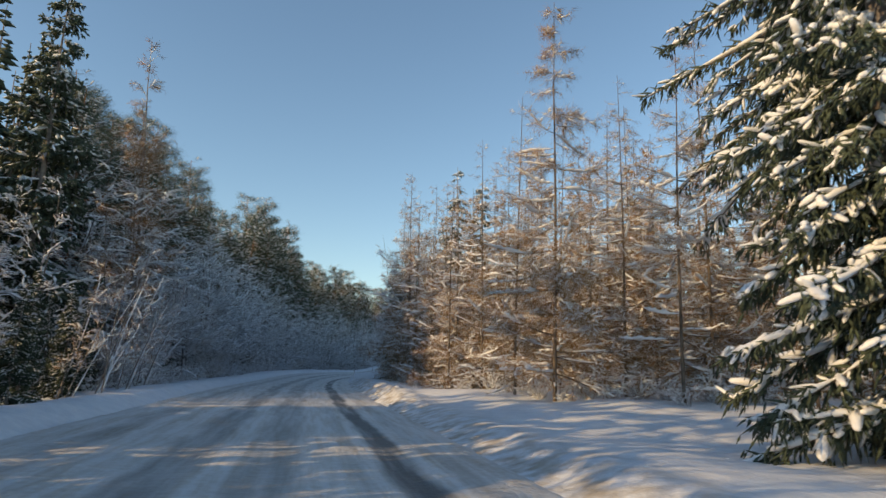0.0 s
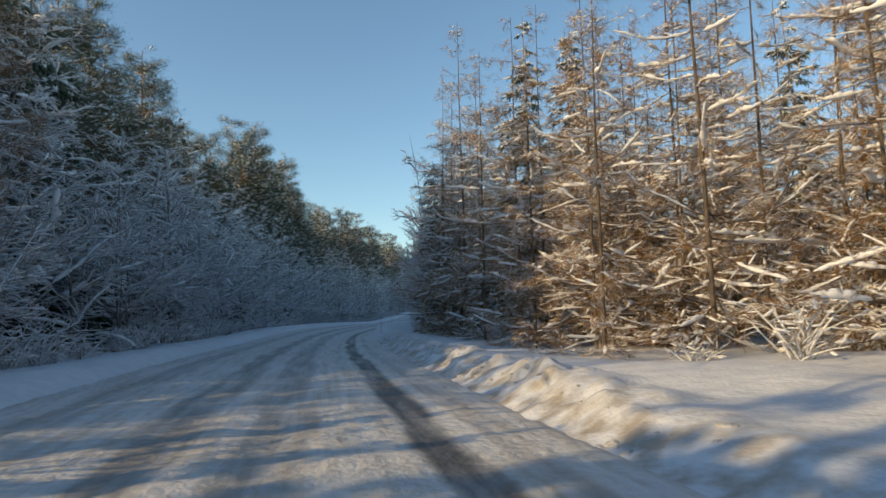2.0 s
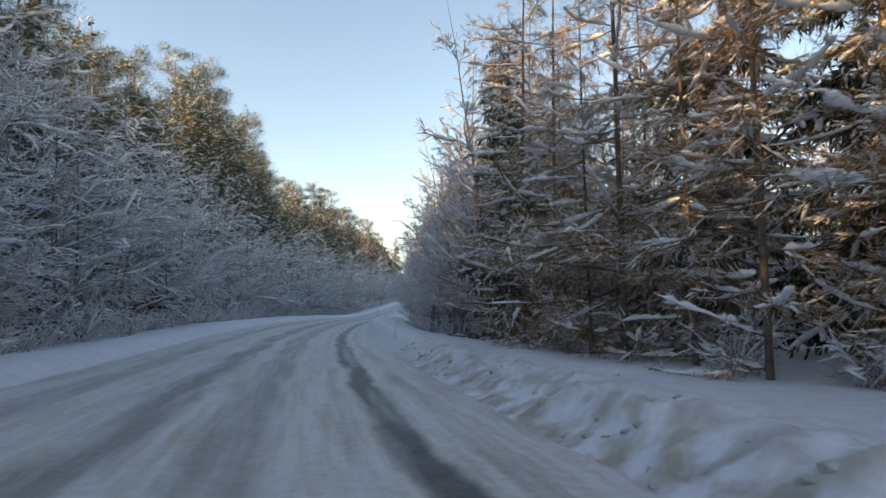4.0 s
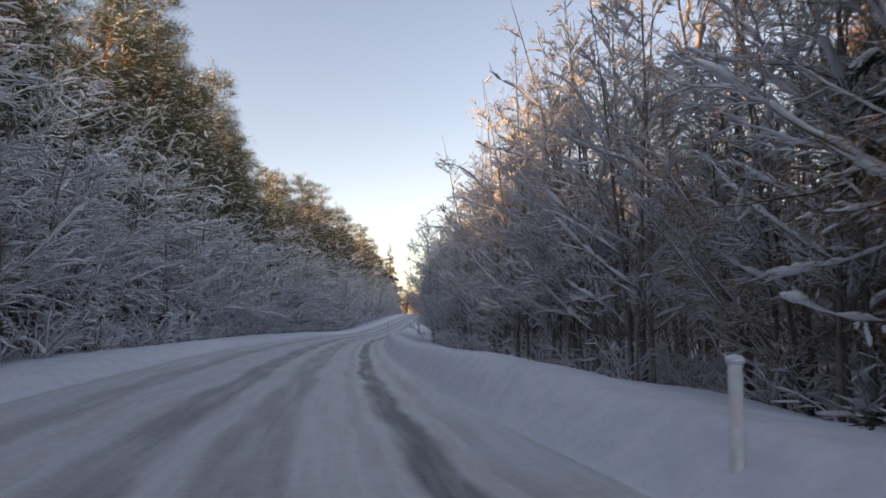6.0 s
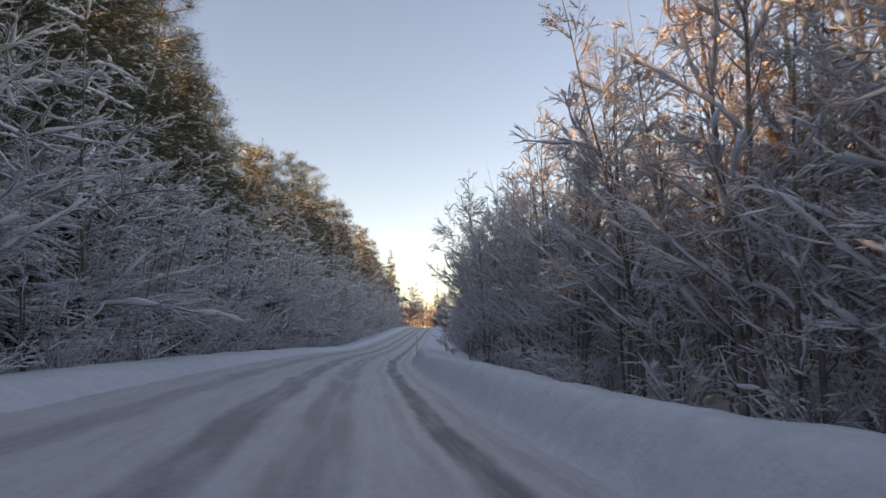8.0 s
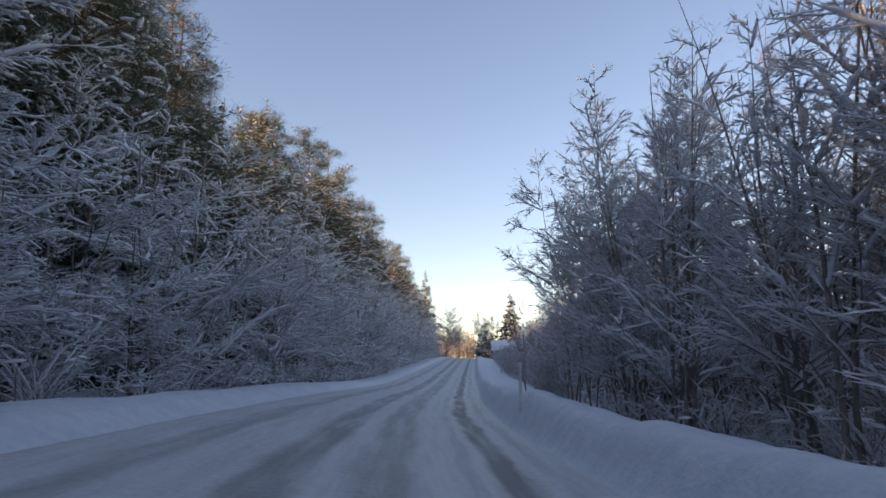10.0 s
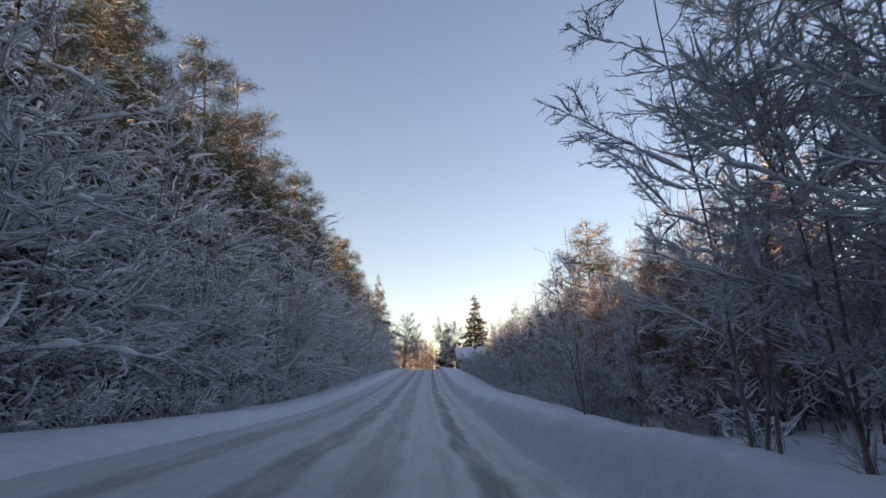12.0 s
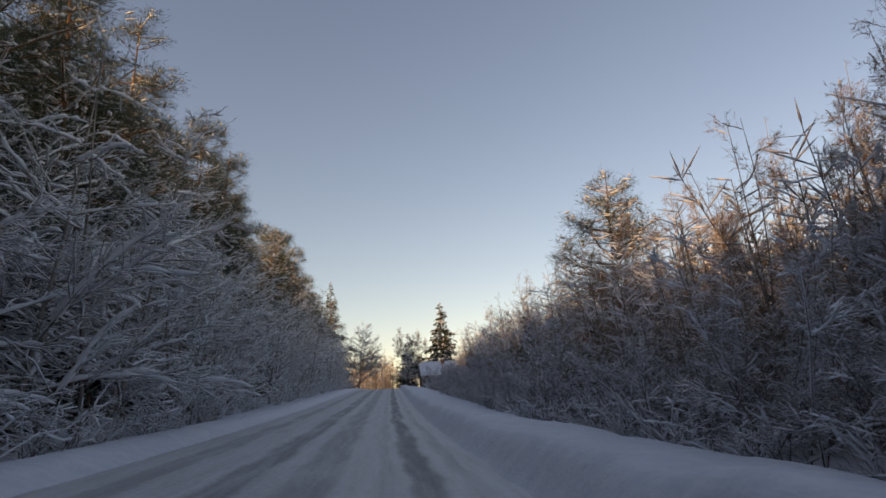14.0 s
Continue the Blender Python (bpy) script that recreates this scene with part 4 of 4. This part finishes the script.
# left: snowy alders in front, pines behind
y = 32.0
while y < 255:
    put(alders[rnd.randrange(5)] if y < 165 else far_alders[rnd.randrange(3)], rnd.uniform(-10.4, -8.4), y, rnd.uniform(0.9, 1.25))
    y += rnd.uniform(1.8, 2.8) * (1 if y < 170 else 1.5)
y = 36.0
while y < 260:
    put(far_alders[rnd.randrange(3)], rnd.uniform(-13.2, -10.8), y, rnd.uniform(1.15, 1.5))
    y += rnd.uniform(2.4, 3.6) * (1 if y < 170 else 1.5)
for x, y, top in ((-9.7, 96.2, 24.7), (-2.5, 125.5, 23.0), (-3.9, 132.9, 22.6), (7.0, 165.5, 26.0), (-1.2, 148.6, 25.7), (6.2, 159.1, 22.7), (8.2, 174.8, 26.9), (14.5, 187.9, 22.4), (20.4, 220.8, 28.6), (23.5, 225.0, 29.8), (11.5, 177.0, 25.6), (12.8, 179.5, 25.2), (13.6, 182.5, 24.8), (5.0, 150.5, 25.2), (6.8, 157.0, 25.0)):
    i = rnd.randrange(4)
    at(pines[i], x, y, (top - float(land(lat_of(x, y), y))) / (23.5, 22.0, 24.5, 21.0)[i])
for i in range(9):
    put(pines[i % 4], rnd.uniform(-17, -14), 98 + 2.6 * i, rnd.uniform(1.04, 1.12))
for lo, hi, step, big in ((-16.5, -13.5, 3.4, 0.92), (-19, -16, 4.2, 0.95)):
    y = 40.0
    while y < 265:
        pick = rnd.random()
        if pick < 0.72:
            put(pines[rnd.randrange(4)], rnd.uniform(lo, hi), y, big * rnd.uniform(0.82, 1.02))
        elif pick < 0.88:
            put(birches[rnd.randrange(3)], rnd.uniform(lo, hi), y, rnd.uniform(1.0, 1.3))
        else:
            put(spruces[rnd.randrange(3)], rnd.uniform(lo, hi), y, rnd.uniform(1.0, 1.25))
        y += rnd.uniform(0.7, 1.3) * step
# Filler row behind the alders, added to stop sun flecks on the right bank.
for i in range(46):
    put(far_spruces[i % 2], rnd.uniform(-14.2, -12.6), 42 + 2.5 * i + rnd.uniform(-0.7, 0.7), rnd.uniform(0.85, 1.15))
at(spruce(48, 27.0, 0.23, 0.4, 1.0, 0.03, 6.0, 2.4), 40.0, 274.0, 1.0, label="slim dark spruce rising above the roadside wood")
at(broadleaf(65, 15.5, 2, 0.5, 2.2, 60, RED_TWIG, lift=0.25, per=2.6, subs=8, twigs=6, fine=2.0, low=0.12, tiny=0.016, bold=3.5, stout=1.5, heap=1.6, label="round bare roadside tree with wide crown"), 41.8, 252.0, 1.0)

# left: the dim depth of the wood
def deep_wood(name, rows, y0, y1, tall, label, boughs=75):
    """Conifers far in, standing too close to count: trunks, drooping boughs, snow on the boughs."""
    r = np.random.RandomState(17)
    lat, y = [], []
    for lo, hi, step, first in rows:
        yy = np.arange(max(y0, first), y1, step)
        y.append(yy + r.uniform(-0.6, 0.6, len(yy)))
        lat.append(r.uniform(lo, hi, len(yy)))
    lat, y = np.concatenate(lat), np.concatenate(y)
    n = len(y)
    h = r.uniform(*tall, n)
    base = np.stack([road_x(y) + lat, y, land(lat, y) - 0.2], 1)
    st = np.stack([base, base + UP * h[:, None] * 0.5, base + UP * h[:, None]], 1)
    sr = h[:, None] * np.array([[0.012, 0.007, 0.001]])
    i = np.repeat(np.arange(n), boughs)
    t = r.uniform(0.06, 0.985, len(i))
    ang = r.uniform(0, 2 * np.pi, len(i))
    out = (0.15 + 0.19 * h[i] * (1 - t) ** 0.9) * r.uniform(0.7, 1.15, len(i))
    p0 = base[i] + UP * (t * h[i])[:, None]
    p1 = p0 + np.stack([np.cos(ang) * out, np.sin(ang) * out, -out * r.uniform(0.1, 0.5, len(i))], 1)
    top = r.rand(len(i)) < 0.72
    root = new(name)
    for part_name, (v, f), mat in (("trunk_row", tubes(st, sr, 4), DARK_BARK), ("needle_mass", spikes(p0, p1, 0.12 + 0.14 * out, 4, 0.6, 0.7), SPRUCE_NEEDLE),
                                   ("snow_load", spikes(p0[top] * 0.7 + p1[top] * 0.3 + UP * 0.1, p1[top] + UP * 0.03, 0.05 + 0.09 * out[top], 4, 0.55, 0.6), BRANCH_SNOW)):
        ob = new(part_name, mesh_of(part_name, v, f, mat))
        ob.parent = root
        tagged(ob, kind="stuff")
    return tagged(root, label, "conifer wood", kind="stuff")


# Row -36 to -28 is added, hidden by the others, to block the sun.
deep_wood("left_wood", ((-20, -16.5, 1.8, 33), (-25, -20.5, 1.5, 31), (-36, -28, 1.6, 25), (-31, -26, 2.0, 27)), 27, 275, (17, 22), "dark snowy conifers deep in the wood")
deep_wood("wide_wood", ((-44, -33, 3.0, 32), (-58, -45, 3.6, 30), (-74, -61, 4.5, -40), (-100, -75, 5, -40), (36, 48, 3.4, 50), (49, 62, 4, 50), (63, 80, 5, 50), (81, 105, 5, 50)), -40, 275, (13, 19), "conifer forest reaching away on both sides", 60)
# Tall spruces added inside the wood to shade the larches across the road.
for i in range(12):
    at(far_spruces[i % 2], rnd.uniform(-17, -12), 36.5 + 1.1 * i + rnd.uniform(-0.4, 0.4), rnd.uniform(1.25, 1.5))

# low growth along both edges
for y0, y1, lo, hi, step in ((30, 160, -8.6, -7.4, 1.5), (160, 250, -8.6, -7.4, 2.6), (57, 112, 6.8, 9.6, 0.9), (60, 112, 9.6, 13.0, 1.2), (108, 132, 7.5, 9.5, 4.0), (132, 180, 6.8, 8.2, 2.2), (40, 57, 6.4, 9, 2.2), (6, 16, -9.5, -7.4, 3.0), (24, 32, -9.5, -7.2, 2.2)):
    y = y0
    while y < y1:
        put(bushes[rnd.randrange(3)], rnd.uniform(lo, hi), y, rnd.uniform(0.6, 1.15))
        y += rnd.uniform(0.6, 1.4) * step
for x, y, s in ((-5.9, 77.3, 1.0), (-6.6, 80.0, 0.8), (-6.9, 75.2, 0.9), (-5.0, 84.0, 0.7), (3.6, 132.5, 0.7)):
    at(youngs[rnd.randrange(2)], x, y, s)


def thicket(name, sides, y0, y1, count, label, tall=(3.0, 8.0), laden=0.9, reach=1.0, twigs=14):
    """The dim wood behind the first rows: stems, twigs and snow too many to count."""
    r = np.random.RandomState(7)
    y = r.uniform(y0, y1, count)
    lat = r.uniform(*sides, count)
    base = np.stack([road_x(y) + lat, y, land(lat, y) - 0.1], 1)
    h = r.uniform(*tall, count)
    st = lines(r, base, np.stack([r.normal(0, 0.15, count), r.normal(0, 0.15, count), np.ones(count)], 1), h, 0, 0.06, 4)
    sr = np.linspace(0.05, 0.012, 4)[None] * np.ones((count, 1))
    tw, _ = sprout(r, st, sr, count * twigs, (0.1, 1), lambda t, s: reach * (0.9 + 0.2 * s), 62, 0, 0.1, 2, flat=0.5)
    sn = tw[r.rand(len(tw)) < laden]
    root = new(name)
    for part_name, (v, f), mat in (("stem_growth", tubes(st, sr, 3), DARK_BARK), ("twig_growth", spikes(tw[:, 0], tw[:, 1], 0.012), RIMED_TWIG),
                                   ("snow_load", spikes(sn[:, 0] + UP * 0.02, sn[:, 1] + UP * 0.02, 0.036, 3, 0.4), BRANCH_SNOW)):
        ob = new(part_name, mesh_of(part_name, v, f, mat))
        ob.parent = root
    return tagged(root, label, "undergrowth", kind="stuff")


thicket("left_undergrowth", (-34, -14), 26, 290, 1900, "dense bare undergrowth deep in the snowy wood")
thicket("gap_undergrowth", (-40, -26), -10, 30, 350, "bare brown undergrowth beyond the gap")
thicket("right_brushwood", (10.5, 30), 124, 200, 2100, "tall dark brushwood behind the willows", (3.0, 8.0), 0.8, 0.5, 26)
thicket("right_undergrowth", (12, 34), 42, 230, 1700, "dense bare undergrowth behind the roadside trees")


def snow_clod(seed):
    bm = bmesh.new()
    bmesh.ops.create_icosphere(bm, subdivisions=2, radius=1.0)
    for v in bm.verts:
        v.co *= 1 + 0.5 * noise.noise(v.co * 1.6 + Vector((seed * 7.1, 0, 0))) + 0.3 * noise.noise(v.co * 3.2 + Vector((0, seed * 3.3, 0)))
        v.co.z *= 0.62
    me = bpy.data.meshes.new("snow_clod")
    bm.to_mesh(me)
    bm.free()
    me.materials.append(DIRTY_SNOW)
    me.polygons.foreach_set("use_smooth", np.ones(len(me.polygons), bool))
    return tagged(new("snow_clod", me), "rough clod of ploughed snow on the bank", "snow clod", "plough clods")


DIRTY_SNOW = material("dirty_snow", (0.45, 0.43, 0.4), (0.68, 0.68, 0.69), 1.5, 0.75, 0.8, 9, 0.05)
clods = [snow_clod(i) for i in range(4)]
for i in range(220):
    y = rnd.uniform(21, 53)
    lat = rnd.gauss(3.0, 0.45)
    size = rnd.uniform(0.025, 0.08) * (1.25 if rnd.random() < 0.15 else 1)
    ob = clods[i % 4] if i < 4 else copy_thing(clods[i % 4], Matrix())
    ob.matrix_basis = Matrix.Translation(spot(lat, y, 0.35 * size)) @ pose(0, 0, 0, rnd.uniform(-20, 20), rnd.uniform(-20, 20), rnd.uniform(0, 360)) @ Matrix.Diagonal((size * rnd.uniform(0.8, 1.5), size, size, 1))


# ---- roadside things ----
def box(bm, x0, x1, y0, y1, z0, z1):
    m = Matrix.Translation(((x0 + x1) / 2, (y0 + y1) / 2, (z0 + z1) / 2)) @ Matrix.Diagonal((x1 - x0, y1 - y0, z1 - z0, 1))
    return bmesh.ops.create_cube(bm, size=1, matrix=m)["verts"]


def part(name, bm, mat, parent, label=""):
    me = bpy.data.meshes.new(name)
    bm.to_mesh(me)
    bm.free()
    me.materials.append(mat)
    ob = new(name, me)
    ob.parent = parent
    return tagged(ob, label)


POST = material("post_paint", (0.6, 0.6, 0.6), (0.8, 0.8, 0.8), 8, 0.6, 0.1, 60)
WALL = material("log_wall", (0.12, 0.09, 0.07), (0.3, 0.24, 0.19), 3, 0.85, 0.4, 30)
FRAME = material("window_paint", (0.55, 0.56, 0.58), (0.75, 0.76, 0.78), 6, 0.6, 0.1, 40)
PANE = material("dark_pane", (0.02, 0.025, 0.03), (0.05, 0.055, 0.06), 2, 0.08, 0.0, 10, spec=0.6)
BRICK = material("chimney_brick", (0.22, 0.1, 0.07), (0.4, 0.2, 0.14), 6, 0.9, 0.4, 40)


def marker_post(x, y, lean, sunk=0.75, thick=1.0):
    root = new("marker_post")
    p = spot(lat_of(x, y), y, sunk)
    root.matrix_basis = Matrix.Translation(p) @ pose(0, 0, 0, 2, lean, 0) @ Matrix.Diagonal((thick, thick, 1, 1))
    bm = bmesh.new()
    bmesh.ops.create_cone(bm, cap_ends=True, segments=12, radius1=0.055, radius2=0.05, depth=1.5, matrix=Matrix.Translation((0, 0, 0.75)))
    part("shaft", bm, POST, root)
    bm = bmesh.new()
    bmesh.ops.create_icosphere(bm, subdivisions=2, radius=0.07, matrix=Matrix.Translation((0, 0, 1.5)) @ Matrix.Diagonal((1, 1, 0.6, 1)))
    part("snow_cap", bm, BRANCH_SNOW, root, "small cap of snow")
    return tagged(root, "slim white roadside marker post in the snowbank", "marker post", "marker posts", "")


marker_post(3.7, 56.0, 1)
marker_post(10.05, 105.8, -1, 0.05 + float(land(lat_of(10.05, 105.8), 105.8)), 0.8)


def house(x, y, turn):
    root = new("village_house")
    root.matrix_basis = Matrix.Translation(spot(lat_of(x, y), y, 0.1)) @ pose(0, 0, 0, 0, 0, turn)
    bm = bmesh.new()
    box(bm, -3.4, 3.4, -2.8, 2.8, 0, 2.7)
    part("wall", bm, WALL, root, "weathered log walls")
    bm = bmesh.new()
    v = [bm.verts.new(c) for c in ((-3.6, -3.2, 2.55), (3.6, -3.2, 2.55), (3.6, 0, 4.7), (-3.6, 0, 4.7), (-3.6, 3.2, 2.55), (3.6, 3.2, 2.55), (-3.6, -3.2, 2.42), (3.6, -3.2, 2.42), (-3.6, 3.2, 2.42), (3.6, 3.2, 2.42))]
    for f in ((0, 1, 2, 3), (3, 2, 5, 4), (6, 7, 1, 0), (8, 4, 5, 9), (0, 3, 4, 8, 6), (1, 7, 9, 5, 2), (6, 8, 9, 7)):
        bm.faces.new([v[i] for i in f])
    roof = part("roof", bm, WALL, root)
    for s in (-1, 1):
        bm = bmesh.new()
        bmesh.ops.create_grid(bm, x_segments=18, y_segments=10, size=0.5)
        for w in bm.verts:
            a, b = w.co.x, w.co.y + 0.5
            edge = min(1, 6 * min(0.5 - abs(a), b) + 0.15)
            w.co = ((a) * 7.3, s * (3.35 - 3.35 * b), 2.5 + 2.2 * b + 0.32 * edge + 0.05 * noise.noise((a * 6, b * 4, s)))
        bmesh.ops.recalc_face_normals(bm, faces=bm.faces)
        bmesh.ops.solidify(bm, geom=bm.faces[:], thickness=0.1)
        part("roof_snow", bm, SNOW, root, "thick snow on the roof slope")
    bm = bmesh.new()
    box(bm, 0.2, 0.75, -0.9, -0.35, 3.6, 5.3)
    chim = part("chimney", bm, BRICK, root, "brick chimney")
    bm = bmesh.new()
    box(bm, 0.15, 0.8, -0.95, -0.3, 5.3, 5.45)
    part("snow_cap", bm, SNOW, chim)
    for wx in (-2.2, 0.0, 2.2):
        bm = bmesh.new()
        box(bm, wx - 0.5, wx + 0.5, -2.88, -2.8, 0.9, 2.1)
        win = part("window", bm, FRAME, root, "pale window frame")
        for k in (-0.22, 0.22):
            bm = bmesh.new()
            box(bm, wx + k - 0.18, wx + k + 0.18, -2.9, -2.87, 1.0, 2.0)
            part("pane", bm, PANE, win, "dark pane")
    return tagged(root, "small log house with a thick snow-covered roof", "house")


house(51.5, 231.0, -14)
at(birches[0], 51.2, 243.0, 0.8)
at(squat, 47.0, 235.0, 1.0, label="squat dark spruce beside the road")
at(uprights[0], 46.0, 233.0, 0.7)
at(uprights[1], 49.4, 238.5, 0.85)
at(spruce(49, 18.0, 0.32, 0.7, 1.2, 0.03, 14.0, 2.0), 58.1, 248.0, 1.0, label="broad dark spruce behind the village house")
village = broadleaf(67, 12.0, 2, 0.3, 1.0, 46, lift=0.35, per=2.5, subs=7, twigs=6, low=0.08, tiny=0.016, bold=3.0, label="dense bare garden tree beside the house")
for x, y, s in ((47.4, 238.0, 1.0), (50.5, 246.0, 1.15), (62.5, 243.0, 1.0), (66.0, 240.0, 1.05), (54.0, 252.0, 1.1)):
    at(village, x, y, s)
for x, y in ((47.6, 226.5), (49.0, 225.0), (50.8, 225.6), (53.0, 224.6), (55.0, 224.0)):
    at(bushes[2], x, y, 0.8)


def fence(x0, y0, n):
    root = new("board_fence")
    root.matrix_basis = Matrix.Translation(spot(lat_of(x0, y0), y0, 0.1))
    bm = bmesh.new()
    box(bm, -0.05, n * 0.16, 0.03, 0.07, 0.75, 0.85)
    part("rail", bm, WALL, root)
    proto = None
    for i in range(n):
        if proto is None:
            bm = bmesh.new()
            box(bm, -0.06, 0.06, -0.012, 0.012, 0, 1.15)
            proto = part("board", bm, WALL, root)
            me = proto.data
        else:
            b = new("board", me)
            b.parent = root
            b.location = (i * 0.16, 0, 0.05 * noise.noise((i, 0, 0)))
    bm = bmesh.new()
    box(bm, -0.1, n * 0.16, -0.07, 0.07, 1.12, 1.24)
    bmesh.ops.bevel(bm, geom=bm.edges[:], offset=0.04, segments=2, affect="EDGES")
    part("snow_cap", bm, BRANCH_SNOW, root, "strip of snow on top")
    return tagged(root, "low grey board fence topped with snow", "fence")


fence(46.2, 221.0, 36)

# far wood that closes the road's end and the fields
def far_wood(name, x0, x1, y0, y1, count, label, tall=(7, 15)):
    r = np.random.RandomState(3)
    base = np.stack([r.uniform(x0, x1, count), r.uniform(y0, y1, count)], 1)
    lat = base[:, 0] - road_x(base[:, 1])
    ok = np.abs(lat) > 7
    base, lat = base[ok], lat[ok]
    z = land(lat, base[:, 1])
    h = r.uniform(*tall, len(base))
    b3 = np.concatenate([base, z[:, None] - 0.2], 1)
    st = lines(r, b3, np.concatenate([r.normal(0, 0.04, (len(b3), 2)), np.ones((len(b3), 1))], 1), h, 0, 0.03, 4)
    sr = np.linspace(0.12, 0.02, 4)[None] * np.ones((len(b3), 1))
    br, rr = sprout(r, st, sr, len(b3) * 14, (0.15, 0.97), lambda t, s: 0.25 * s * (1.1 - t) + 0.5, 48, 0.3, 0.1, 3)
    tw, _ = sprout(r, br, rr, len(b3) * 60, (0.2, 1), 0.9, 40, 0, 0.1, 2)
    root = new(name)
    for part_name, (v, f), mat in (("stem_growth", tubes(st, sr, 3), DARK_BARK), ("branching", tubes(br, rr, 3), DARK_BARK), ("twig_growth", spikes(tw[:, 0], tw[:, 1], 0.045), RED_TWIG),
                                   ("snow_load", snow_on(r, br, rr, 0.04, 0.6, 3), BRANCH_SNOW)):
        ob = new(part_name, mesh_of(part_name, v, f, mat))
        ob.parent = root
    return tagged(root, label, "woodland", kind="stuff")


far_wood("far_wood", 30, 105, 292, 345, 620, "distant bare wood at the end of the road", (8, 13))
far_wood("side_wood", 60, 140, 190, 290, 160, "bare wood beyond the village house")
